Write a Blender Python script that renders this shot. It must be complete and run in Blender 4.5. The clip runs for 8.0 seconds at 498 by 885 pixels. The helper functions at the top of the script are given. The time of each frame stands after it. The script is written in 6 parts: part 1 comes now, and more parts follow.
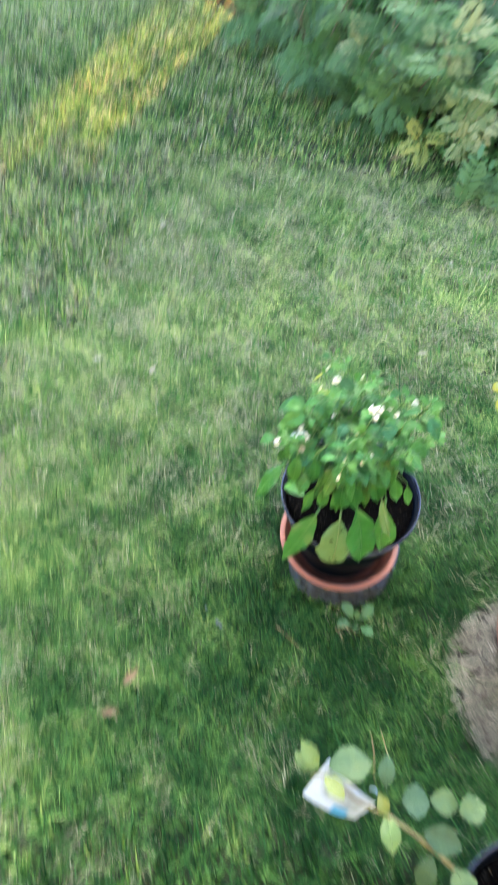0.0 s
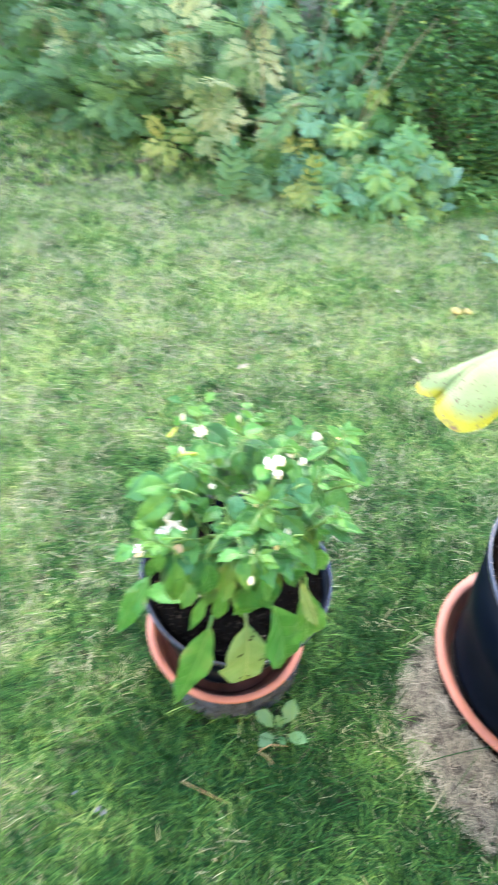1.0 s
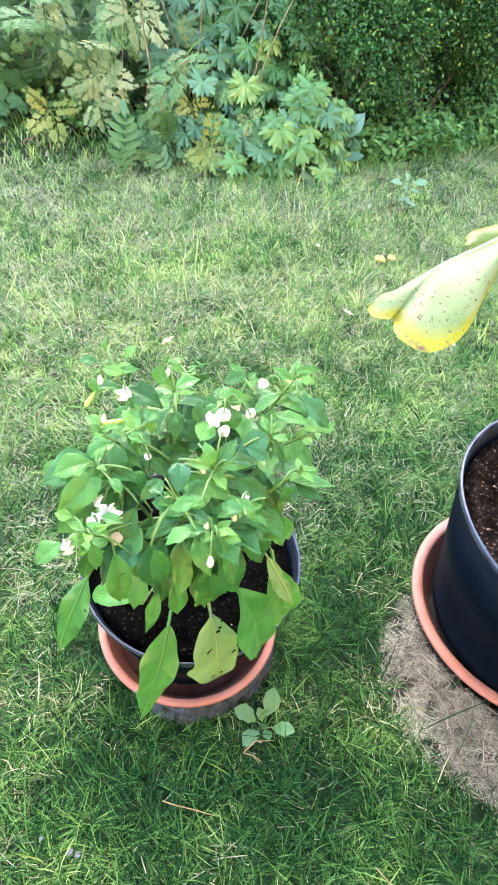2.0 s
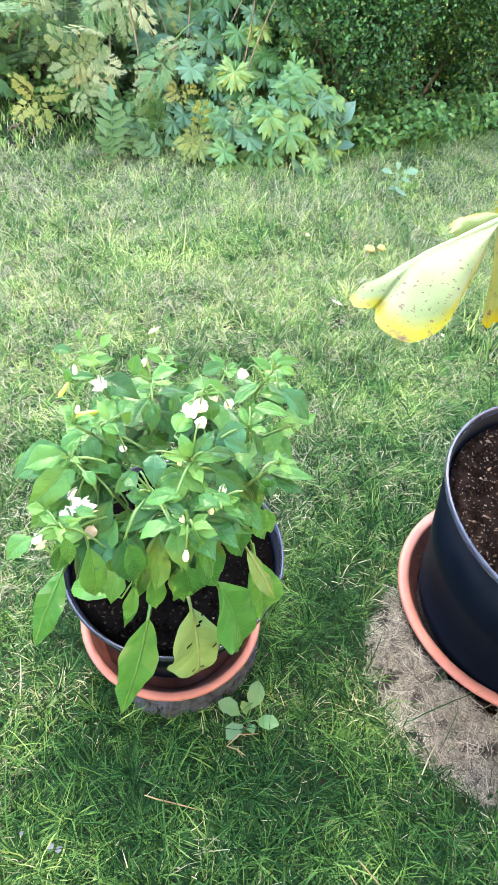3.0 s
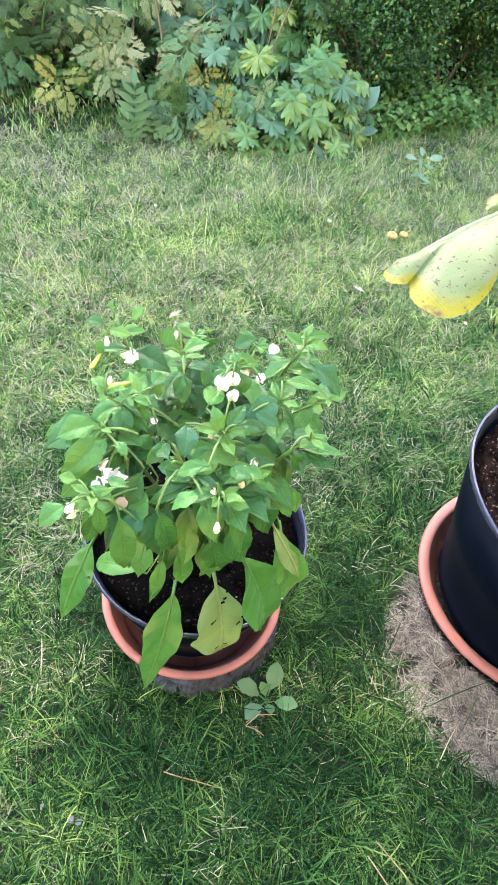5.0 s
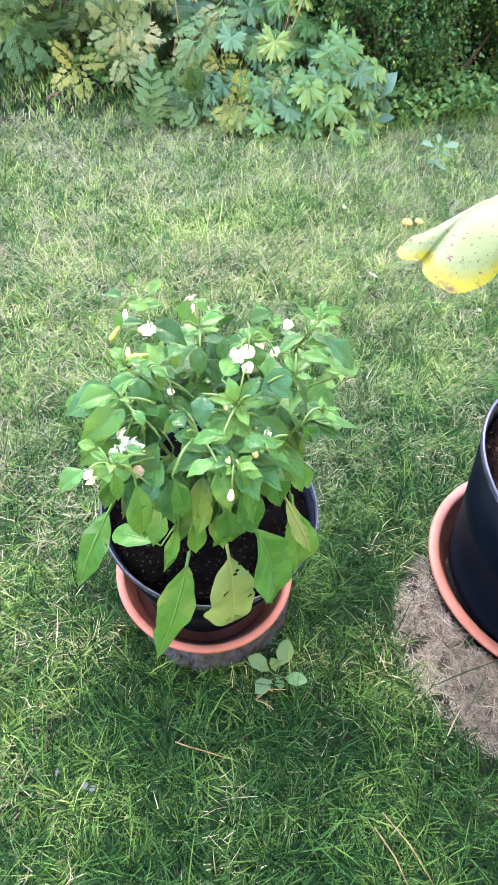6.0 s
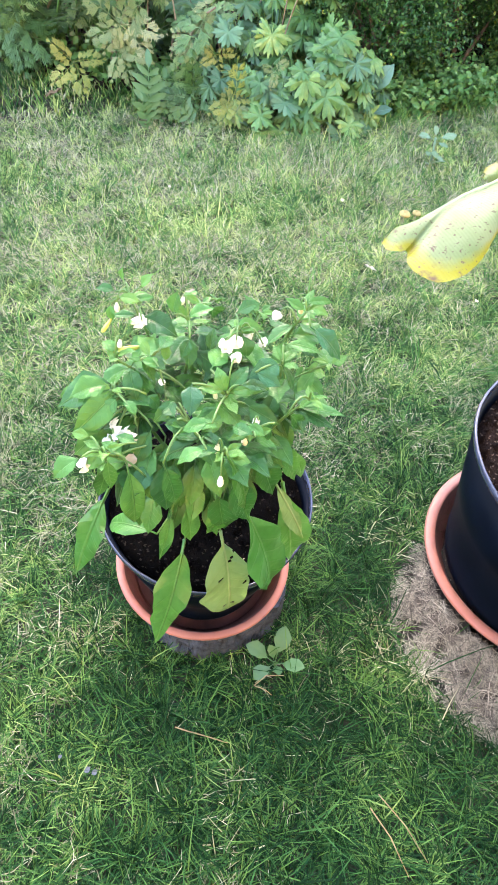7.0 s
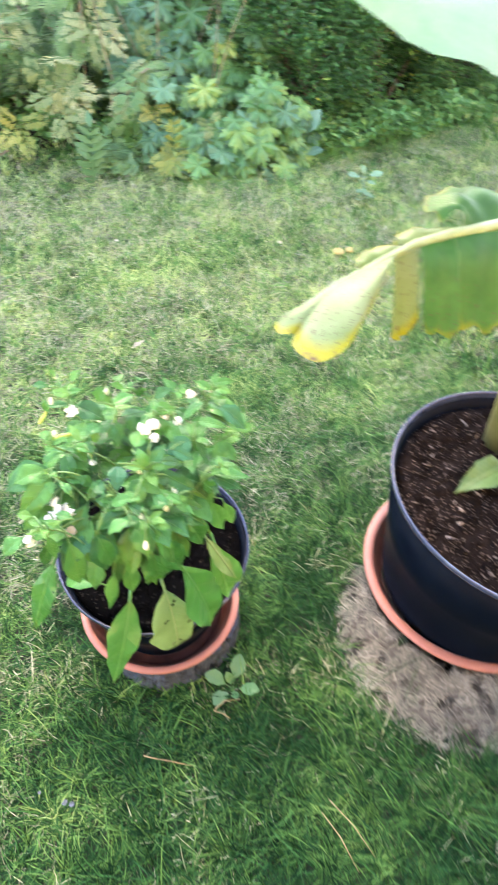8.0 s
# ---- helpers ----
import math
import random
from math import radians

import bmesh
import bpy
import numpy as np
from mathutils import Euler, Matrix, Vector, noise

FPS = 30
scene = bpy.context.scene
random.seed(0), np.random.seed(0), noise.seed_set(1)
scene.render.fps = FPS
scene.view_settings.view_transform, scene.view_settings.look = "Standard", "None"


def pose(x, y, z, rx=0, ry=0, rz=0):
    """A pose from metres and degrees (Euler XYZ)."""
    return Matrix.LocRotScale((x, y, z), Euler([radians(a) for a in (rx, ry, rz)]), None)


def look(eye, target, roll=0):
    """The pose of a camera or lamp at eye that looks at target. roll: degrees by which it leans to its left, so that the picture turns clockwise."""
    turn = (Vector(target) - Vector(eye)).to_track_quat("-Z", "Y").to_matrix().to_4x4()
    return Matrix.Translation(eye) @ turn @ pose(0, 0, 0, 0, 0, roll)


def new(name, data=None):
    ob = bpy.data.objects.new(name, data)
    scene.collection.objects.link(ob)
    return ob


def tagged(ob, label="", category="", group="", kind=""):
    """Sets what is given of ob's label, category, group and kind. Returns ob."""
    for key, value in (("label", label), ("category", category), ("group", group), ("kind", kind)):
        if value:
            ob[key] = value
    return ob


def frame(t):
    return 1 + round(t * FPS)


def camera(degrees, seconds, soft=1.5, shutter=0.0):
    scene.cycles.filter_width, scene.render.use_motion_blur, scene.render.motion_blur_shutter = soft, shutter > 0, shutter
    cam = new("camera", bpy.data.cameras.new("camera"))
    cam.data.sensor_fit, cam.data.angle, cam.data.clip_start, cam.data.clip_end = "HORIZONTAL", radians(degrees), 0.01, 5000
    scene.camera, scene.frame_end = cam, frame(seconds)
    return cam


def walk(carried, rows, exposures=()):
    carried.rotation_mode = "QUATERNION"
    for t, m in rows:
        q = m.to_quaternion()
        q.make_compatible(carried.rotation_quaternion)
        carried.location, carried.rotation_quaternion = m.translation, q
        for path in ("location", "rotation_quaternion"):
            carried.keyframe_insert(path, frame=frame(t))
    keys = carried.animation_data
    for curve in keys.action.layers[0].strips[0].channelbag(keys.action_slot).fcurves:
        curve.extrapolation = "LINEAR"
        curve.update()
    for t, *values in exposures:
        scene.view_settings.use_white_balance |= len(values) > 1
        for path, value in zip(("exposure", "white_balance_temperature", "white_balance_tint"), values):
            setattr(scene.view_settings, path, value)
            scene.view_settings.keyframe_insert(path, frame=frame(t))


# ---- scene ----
cam = camera(41.5, 8.0, shutter=0.6)
PATH = [
    (0, (0.241, 0.19, 1.322), (0.1, 1.511, -0.173), 2.8),
    (1 / 30, (0.224, 0.184, 1.327), (0.104, 1.511, -0.205), 4.3),
    (0.1, (0.191, 0.173, 1.338), (0.133, 1.512, -0.146), 3.8),
    (0.3, (0.144, 0.216, 1.319), (0.238, 1.505, -0.207), 6.5),
    (0.5, (0.145, 0.304, 1.278), (0.356, 1.573, -0.253), 7.4),
    (0.7, (0.143, 0.403, 1.188), (0.456, 1.691, -0.309), 7.0),
    (0.9, (0.173, 0.469, 1.12), (0.564, 1.845, -0.278), 4.9),
    (1, (0.177, 0.495, 1.087), (0.648, 1.838, -0.318), 6.7),
    (1.2, (0.193, 0.514, 1.046), (0.769, 1.857, -0.320), 6.9),
    (1.5, (0.191, 0.548, 1.002), (0.826, 1.841, -0.386), 4.0),
    (3, (0.212, 0.553, 0.978), (0.868, 1.78, -0.458), 5.0),
    (3.5, (0.209, 0.557, 0.984), (0.794, 1.817, -0.455), 3.2),
    (4, (0.194, 0.558, 0.964), (0.759, 1.778, -0.517), 4.4),
    (4.5, (0.198, 0.557, 0.966), (0.821, 1.781, -0.487), 4.9),
    (6, (0.185, 0.532, 0.963), (0.76, 1.752, -0.513), 4.5),
    (6.5, (0.191, 0.523, 0.968), (0.753, 1.738, -0.518), 3.6),
    (7, (0.192, 0.513, 0.971), (0.748, 1.729, -0.516), 3.4),
    (7.5, (0.192, 0.505, 1.002), (0.76, 1.717, -0.484), 3.8),
    (7.7, (0.204, 0.496, 1.040), (0.790, 1.763, -0.392), 3.1),
    (7.9, (0.227, 0.472, 1.072), (0.832, 1.715, -0.368), 1.3),
    (7.9667, (0.232, 0.461, 1.080), (0.849, 1.692, -0.369), 0.8),
    (8, (0.234, 0.455, 1.083), (0.858, 1.68, -0.369), 0.6),
]
walk(cam, [(t, look(eye, target, roll)) for t, eye, target, roll in PATH], [(0, 3.87, 6750, 10), (0.3, 3.9, 6800, 10), (0.5, 4.11, 6900, 12), (1, 4.39, 7000, 13), (1.5, 4.38, 7000, 15), (3, 4.43, 7170, 19), (3.5, 4.47, 7170, 22), (4, 4.1, 7120, 24), (4.5, 4.08, 7070, 24), (6, 4.3, 7020, 27), (6.5, 4.33, 7020, 28), (7, 4.21, 7020, 25), (7.5, 4.24, 7020, 25), (8, 4.32, 7250, 23)])


# ---- world, sun, exposure ----
SUN_ELEV, SUN_DIR = 21.0, Vector((-0.13, -1.0, 0.0)).normalized()   # the way that the sunlight travels over the ground

world = bpy.data.worlds.new("world")
scene.world = world
world.use_nodes = True
wn = world.node_tree.nodes
wl = world.node_tree.links
sky = wn.new("ShaderNodeTexSky")
sky.sky_type = "NISHITA"
sky.sun_disc = False
sky.sun_elevation = radians(SUN_ELEV)
sky.sun_rotation = math.atan2(-SUN_DIR.x, -SUN_DIR.y)
sky.air_density, sky.dust_density, sky.ozone_density = 1.0, 2.5, 0.6
wl.new(sky.outputs[0], wn["Background"].inputs[0])
wn["Background"].inputs[1].default_value = 0.15

sun = new("sun", bpy.data.lights.new("sun", "SUN"))
sun.data.energy, sun.data.angle, sun.data.color = 4.0, radians(0.53), (1.0, 0.68, 0.15)
down = Vector((SUN_DIR.x * math.cos(radians(SUN_ELEV)), SUN_DIR.y * math.cos(radians(SUN_ELEV)), -math.sin(radians(SUN_ELEV))))
sun.matrix_world = look((0.5, 14.0, 6.0), Vector((0.5, 14.0, 6.0)) + down)


# ---- small builders ----
def mesh_np(name, verts, faces, smooth=True):
    """A mesh from a vertex array and a list of equal-sided face arrays."""
    me = bpy.data.meshes.new(name)
    verts = np.asarray(verts, dtype=np.float32)
    loops = np.concatenate([np.asarray(f, dtype=np.int32).ravel() for f in faces])
    totals = np.concatenate([np.full(len(f), np.asarray(f).shape[1], dtype=np.int32) for f in faces])
    starts = np.concatenate([[0], np.cumsum(totals)[:-1]]).astype(np.int32)
    me.vertices.add(len(verts))
    me.vertices.foreach_set("co", verts.ravel())
    me.loops.add(len(loops))
    me.loops.foreach_set("vertex_index", loops)
    me.polygons.add(len(totals))
    me.polygons.foreach_set("loop_start", starts)
    me.polygons.foreach_set("loop_total", totals)
    me.update(calc_edges=True)
    me.validate()
    me.polygons.foreach_set("use_smooth", np.full(len(me.polygons), smooth))
    return me


def mesh_py(name, verts, faces, smooth=True):
    me = bpy.data.meshes.new(name)
    me.from_pydata([tuple(v) for v in verts], [], [tuple(f) for f in faces])
    me.update()
    me.polygons.foreach_set("use_smooth", np.full(len(me.polygons), smooth))
    return me


def part(name, me, material, parent=None, label="", m=None):
    """One mesh object, under a thing or under a part."""
    if isinstance(me, bmesh.types.BMesh):
        bm, me = me, bpy.data.meshes.new(name)
        bm.to_mesh(me)
        bm.free()
        me.polygons.foreach_set("use_smooth", np.full(len(me.polygons), True))
    if material and not me.materials:
        me.materials.append(material)
    ob = new(name, me)
    if m is not None:
        ob.matrix_basis = m
    if parent:
        ob.parent = parent
    return tagged(ob, label)


def thing(name, m, label, category, group="", kind=""):
    ob = new(name)
    ob.empty_display_size = 0.05
    ob.matrix_basis = m
    return tagged(ob, label, category, group, kind)


def lathe(profile, n=64, wobble=0.0, seed=0):
    """A turned shape from (radius, height) pairs; a radius of 0 closes it."""
    rng = random.Random(seed)
    verts, faces, rings = [], [], []
    ph = [rng.uniform(0, 6.28) for _ in range(3)]
    for r, z in profile:
        if r <= 0:
            rings.append([len(verts)])
            verts.append((0, 0, z))
            continue
        ring = []
        for i in range(n):
            a = 2 * math.pi * i / n
            k = 1 + wobble * (math.sin(2 * a + ph[0]) + 0.6 * math.sin(3 * a + ph[1]) + 0.4 * math.sin(5 * a + ph[2]))
            ring.append(len(verts))
            verts.append((r * k * math.cos(a), r * k * math.sin(a), z))
        rings.append(ring)
    for a, b in zip(rings, rings[1:]):
        for i in range(n):
            j = (i + 1) % n
            if len(a) == 1:
                faces.append((a[0], b[i], b[j]))
            elif len(b) == 1:
                faces.append((a[i], b[0], a[j]))
            else:
                faces.append((a[i], a[j], b[j], b[i]))
    return verts, faces


def tube(points, radii, n=6):
    """A tapered round stem along points."""
    pts = [Vector(p) for p in points]
    verts, faces = [], []
    for i, p in enumerate(pts):
        d = (pts[min(i + 1, len(pts) - 1)] - pts[max(i - 1, 0)]).normalized()
        side = d.orthogonal().normalized() if i == 0 else (side - d * side.dot(d)).normalized()
        up = d.cross(side)
        for k in range(n):
            a = 2 * math.pi * k / n
            verts.append(p + (side * math.cos(a) + up * math.sin(a)) * radii[i])
    for i in range(len(pts) - 1):
        for k in range(n):
            j = (k + 1) % n
            faces.append((i * n + k, i * n + j, i * n + n + j, i * n + n + k))
    faces.append(tuple(range(n))[::-1])
    faces.append(tuple(range((len(pts) - 1) * n, len(pts) * n)))
    return verts, faces


def join(pieces):
    verts, faces = [], []
    for v, f in pieces:
        o = len(verts)
        verts += list(v)
        faces += [tuple(i + o for i in q) for q in f]
    return verts, faces


def bent(a, b, sag=0.0, n=6, side=0.0):
    """Points from a to b, bowed by sag along z and by side across."""
    a, b = Vector(a), Vector(b)
    across = (b - a).cross(Vector((0, 0, 1)))
    across = across.normalized() if across.length > 1e-6 else Vector((1, 0, 0))
    out = []
    for i in range(n + 1):
        t = i / n
        out.append(a.lerp(b, t) + Vector((0, 0, sag * 4 * t * (1 - t))) + across * (side * 4 * t * (1 - t)))
    return out


def along(base, direction, up=(0, 0, 1), scale=1.0, width=None):
    """The pose of a leaf: its length (y) along direction, its face (z) towards up."""
    y = Vector(direction).normalized()
    z = Vector(up) - y * y.dot(Vector(up))
    if z.length < 1e-4:
        z = y.orthogonal()
    z.normalize()
    x = y.cross(z)
    w = scale if width is None else width
    return Matrix.Translation(base) @ Matrix((x, y, z)).transposed().to_4x4() @ Matrix.Diagonal((w, scale, scale, 1))


# ---- leaf shapes (each one unit long, from its foot at 0 along y, face up z) ----
def ovate(width=0.5, fold=0.25, curl=0.25, wave=0.03, stalk=0.15, widest=0.42, tip=1.3, rows=10, seed=0):
    rng = random.Random(seed)
    cols = [-1, -0.7, -0.35, 0, 0.35, 0.7, 1]
    verts, faces = [], []
    ph = rng.uniform(0, 6)
    for i in range(rows + 1):
        t = i / rows
        q = math.log(0.5) / math.log(widest)
        w = max(math.sin(math.pi * min(0.999, (0.012 + 0.985 * t) ** q)), 0.0) ** (0.70 + 0.45 * tip * t)
        w = max(w * width / 2, 0.003)
        for c in cols:
            ripple = wave * math.sin(t * 15 + ph + (1.5 if c > 0 else 0)) * abs(c) ** 2
            x = c * w * (1 + 0.05 * math.sin(t * 23 + ph))
            verts.append((x, stalk + t * (1 - stalk) - 0.05 * t * t * curl, fold * abs(x) + ripple + curl * (0.45 * t - 1.15 * t * t) * (1 - stalk) - 0.3 * fold * abs(c) ** 2 * w))
    n = len(cols)
    for i in range(rows):
        for k in range(n - 1):
            faces.append((i * n + k, i * n + k + 1, i * n + n + k + 1, i * n + n + k))
    if stalk > 0:
        sv, sf = tube([(0, 0, 0), (0, stalk * 0.5, 0.006), (0, stalk + 0.03, 0.0), (0, stalk + 0.3, curl * 0.03 - 0.003)], [0.014, 0.012, 0.011, 0.005], 5)
        return join([(verts, faces), (sv, sf)])
    return verts, faces


def palmate(lobes=7, cut=0.42, seed=0, droop=0.25, stalk=0.30):
    """A round leaf of wedge-shaped lobes, each ending in three blunt teeth, pleated along its veins."""
    rng = random.Random(seed)
    spread, per = math.radians(316), 15
    total = lobes * per
    size = [0.56 - 0.10 * abs(i - (lobes - 1) / 2) / (lobes / 2) + rng.uniform(-0.03, 0.03) for i in range(lobes)]
    rim = []
    for i in range(total + 1):
        a = -spread / 2 + spread * i / total
        lobe, ph = min(i // per, lobes - 1), (i % per) / per if i < total else 1.0
        body = (1 - cut) + cut * max(0.0, math.sin(math.pi * ph)) ** 0.36
        tooth = 1 + 0.17 * math.cos(6 * math.pi * (ph - 0.5)) * math.sin(math.pi * ph)
        rim.append((a + rng.uniform(-0.012, 0.012), size[lobe] * body * tooth, math.cos(2 * math.pi * (ph - 0.5))))
    verts, faces = [(0, stalk, 0)], []
    m = len(rim)
    for f in (0.36, 0.70, 1.0):
        for a, r, crease in rim:
            q = r * f
            verts.append((math.sin(a) * q, stalk + math.cos(a) * q, 0.10 * q + 0.048 * crease * f - droop * q * q * 1.6 + 0.02 * math.sin(3 * a + seed)))
    for i in range(m - 1):
        faces.append((0, 1 + i + 1, 1 + i))
        for k in (0, 1):
            faces.append((1 + k * m + i, 2 + k * m + i, 2 + (k + 1) * m + i, 1 + (k + 1) * m + i))
    return join([(verts, faces), tube([(0, 0, -0.05), (0, stalk * 0.5, 0.0), (0, stalk, -0.004)], [0.014, 0.012, 0.010], 5)])


def leaflet(base, direction, length, width, rows=5):
    """One pointed leaflet of a feathered leaf."""
    b, d = Vector(base), Vector(direction).normalized()
    s = d.cross(Vector((0, 0, 1))).normalized()
    verts, faces = [], []
    for i in range(rows + 1):
        t = i / rows
        w = width * max(math.sin(math.pi * min(1, 0.06 + t * 0.94)) ** 0.8, 0.04)
        c = b + d * (length * t) + Vector((0, 0, -0.22 * length * t * t))
        verts += [c - s * w + Vector((0, 0, 0.25 * w)), c, c + s * w + Vector((0, 0, 0.25 * w))]
    for i in range(rows):
        for k in range(2):
            faces.append((3 * i + k, 3 * i + k + 1, 3 * i + k + 4, 3 * i + k + 3))
    return verts, faces


def lacy(pairs=6, droop=0.3, seed=0):
    """A twice-divided leaf of many small pointed lobes."""
    rng = random.Random(seed)
    pieces = []

    def rib(t):
        return Vector((0.03 * math.sin(3 * t + seed), t, 0.15 * t - (droop + 0.15) * t * t))

    pieces.append(tube([rib(i / 6) for i in range(7)], [0.012 - 0.0014 * i for i in range(7)], 4))
    for i in range(pairs + 1):
        t = 0.20 + 0.78 * i / pairs
        k = math.sin(math.pi * (0.25 + 0.62 * i / pairs)) ** 0.8
        for s in ((-1, 1) if i < pairs else (0,)):
            a = s * math.radians(60 - 22 * i / pairs + rng.uniform(-9, 9))
            d = Vector((math.sin(a), math.cos(a), rng.uniform(-0.12, 0.12))).normalized()
            n = d.cross(Vector((0, 0, 1))).normalized()
            lp = 0.40 * k * rng.uniform(0.85, 1.15)
            for j in range(4):
                u = 0.22 + 0.58 * j / 3.5
                foot = rib(t) + d * (lp * u) + Vector((0, 0, -0.18 * lp * u * u))
                for q in (-1, 1):
                    pieces.append(leaflet(foot, d * 0.75 + n * q * 0.65, 0.52 * lp * (1.15 - 0.6 * u) * rng.uniform(0.7, 1.2), 0.052 * lp, 4))
            pieces.append(leaflet(rib(t), d, lp, 0.055 * lp, 4))
    return join(pieces)


def pinnate(pairs=6, size=0.26, width=0.05, droop=0.3, rise=62, seed=0, rows=5):
    rng = random.Random(seed)
    pieces = []

    def rib(t):
        return Vector((0.02 * math.sin(3 * t + seed), t, 0.15 * t - (droop + 0.15) * t * t))

    pieces.append(tube([rib(i / 8) for i in range(9)], [0.012 - 0.001 * i for i in range(9)], 5))
    for i in range(pairs):
        t = 0.22 + 0.74 * i / pairs
        k = math.sin(math.pi * (0.18 + 0.72 * i / pairs)) ** 0.7
        for s in (-1, 1):
            a = math.radians(rise - 18 * i / pairs + rng.uniform(-8, 8))
            pieces.append(leaflet(rib(t), (s * math.sin(a), math.cos(a), 0.12 + rng.uniform(-0.1, 0.12)), size * k * rng.uniform(0.85, 1.12), width * k, rows))
    pieces.append(leaflet(rib(0.96), (0, 1, -0.3), size * 0.8, width, rows))
    return join(pieces)


# ---- materials ----
def nodes_of(name):
    mat = bpy.data.materials.new(name)
    mat.use_nodes = True
    return mat, mat.node_tree.nodes, mat.node_tree.links, mat.node_tree.nodes["Principled BSDF"]


def ramp(n, l, source, stops):
    r = n.new("ShaderNodeValToRGB")
    els = r.color_ramp.elements
    while len(els) < len(stops):
        els.new(0.5)
    for e, (p, c) in zip(els, stops):
        e.position = p
        e.color = (*c, 1)
    l.new(source, r.inputs[0])
    return r.outputs[0]


def noise_at(n, l, coord, scale, detail=4.0, rough=0.6):
    t = n.new("ShaderNodeTexNoise")
    t.inputs["Scale"].default_value = scale
    t.inputs["Detail"].default_value = detail
    t.inputs["Roughness"].default_value = rough
    l.new(coord, t.inputs["Vector"])
    return t.outputs["Fac"]


def mixed(n, l, fac, a, b):
    m = n.new("ShaderNodeMix")
    m.data_type = "RGBA"
    for sock, v in ((m.inputs[0], fac), (m.inputs[6], a), (m.inputs[7], b)):
        if isinstance(v, (int, float)):
            sock.default_value = v
        elif isinstance(v, tuple):
            sock.default_value = (*v, 1)
        else:
            l.new(v, sock)
    return m.outputs[2]


def calc(n, l, op, a, b=0.0, clamp=False):
    m = n.new("ShaderNodeMath")
    m.operation = op
    m.use_clamp = clamp
    for sock, v in ((m.inputs[0], a), (m.inputs[1], b)):
        if isinstance(v, (int, float)):
            sock.default_value = v
        else:
            l.new(v, sock)
    return m.outputs[0]


def bumped(n, l, bsdf, height, strength, distance):
    b = n.new("ShaderNodeBump")
    b.inputs["Strength"].default_value = strength
    b.inputs["Distance"].default_value = distance
    l.new(height, b.inputs["Height"])
    l.new(b.outputs[0], bsdf.inputs["Normal"])


def thin(mat, n, l, bsdf, colour, amount):
    """Lets light through a leaf."""
    tr = n.new("ShaderNodeBsdfTranslucent")
    l.new(colour, tr.inputs[0])
    mx = n.new("ShaderNodeMixShader")
    mx.inputs[0].default_value = amount
    l.new(bsdf.outputs[0], mx.inputs[1])
    l.new(tr.outputs[0], mx.inputs[2])
    l.new(mx.outputs[0], n["Material Output"].inputs[0])


def leaf_paint(name, stops, rough=0.45, through_light=0.3, vein=None, vein_gap=9.0, vein_width=0.012, island=False, spec=0.5):
    """Leaves: colours that vary from leaf to leaf, a pale midrib with side veins, blotches."""
    mat, n, l, bsdf = nodes_of(name)
    info = n.new("ShaderNodeNewGeometry" if island else "ShaderNodeObjectInfo")
    rnd = info.outputs["Random Per Island" if island else "Random"]
    tc = n.new("ShaderNodeTexCoord")
    pos = n.new("ShaderNodeNewGeometry").outputs["Position"]
    blot = noise_at(n, l, pos, 55 if not island else 9, 3)
    tone = calc(n, l, "ADD", calc(n, l, "MULTIPLY", rnd, 0.75), calc(n, l, "MULTIPLY", calc(n, l, "SUBTRACT", blot, 0.35), 0.8), True)
    col = ramp(n, l, tone, stops)
    if vein:
        sep = n.new("ShaderNodeSeparateXYZ")
        l.new(tc.outputs["Object"], sep.inputs[0])
        ax = calc(n, l, "ABSOLUTE", sep.outputs[0])
        mid = calc(n, l, "SUBTRACT", 1.0, calc(n, l, "DIVIDE", ax, vein_width), True)
        ph = calc(n, l, "FRACT", calc(n, l, "MULTIPLY", calc(n, l, "SUBTRACT", sep.outputs[1], calc(n, l, "MULTIPLY", ax, 0.8)), vein_gap))
        side = calc(n, l, "SUBTRACT", 1.0, calc(n, l, "MULTIPLY", calc(n, l, "ABSOLUTE", calc(n, l, "SUBTRACT", ph, 0.5)), 9.0), True)
        both = calc(n, l, "MAXIMUM", mid, calc(n, l, "MULTIPLY", side, 0.14), True)
        col = mixed(n, l, calc(n, l, "MULTIPLY", both, 0.34), col, vein)
        rumple = calc(n, l, "ADD", both, calc(n, l, "MULTIPLY", noise_at(n, l, tc.outputs["Object"], 7, 2), 1.0))
        bumped(n, l, bsdf, rumple, 0.50, 0.003)
    l.new(col, bsdf.inputs["Base Color"])
    bsdf.inputs["Roughness"].default_value = rough
    bsdf.inputs["Specular IOR Level"].default_value = spec
    if through_light:
        thin(mat, n, l, bsdf, mixed(n, l, 0.25, col, (0.16, 0.38, 0.05)), through_light * 0.7)
    return mat


def simple(name, a, b, scale, rough=0.6, bump=0.0, bump_scale=60.0, metal=0.0, spec=0.5):
    mat, n, l, bsdf = nodes_of(name)
    tc = n.new("ShaderNodeTexCoord")
    f = noise_at(n, l, tc.outputs["Object"], scale, 5)
    col = ramp(n, l, f, [(0.3, a), (0.7, b)])
    l.new(col, bsdf.inputs["Base Color"])
    bsdf.inputs["Roughness"].default_value = rough
    bsdf.inputs["Metallic"].default_value = metal
    bsdf.inputs["Specular IOR Level"].default_value = spec
    if bump:
        bumped(n, l, bsdf, noise_at(n, l, tc.outputs["Object"], bump_scale, 6), bump, 0.004)
    return mat


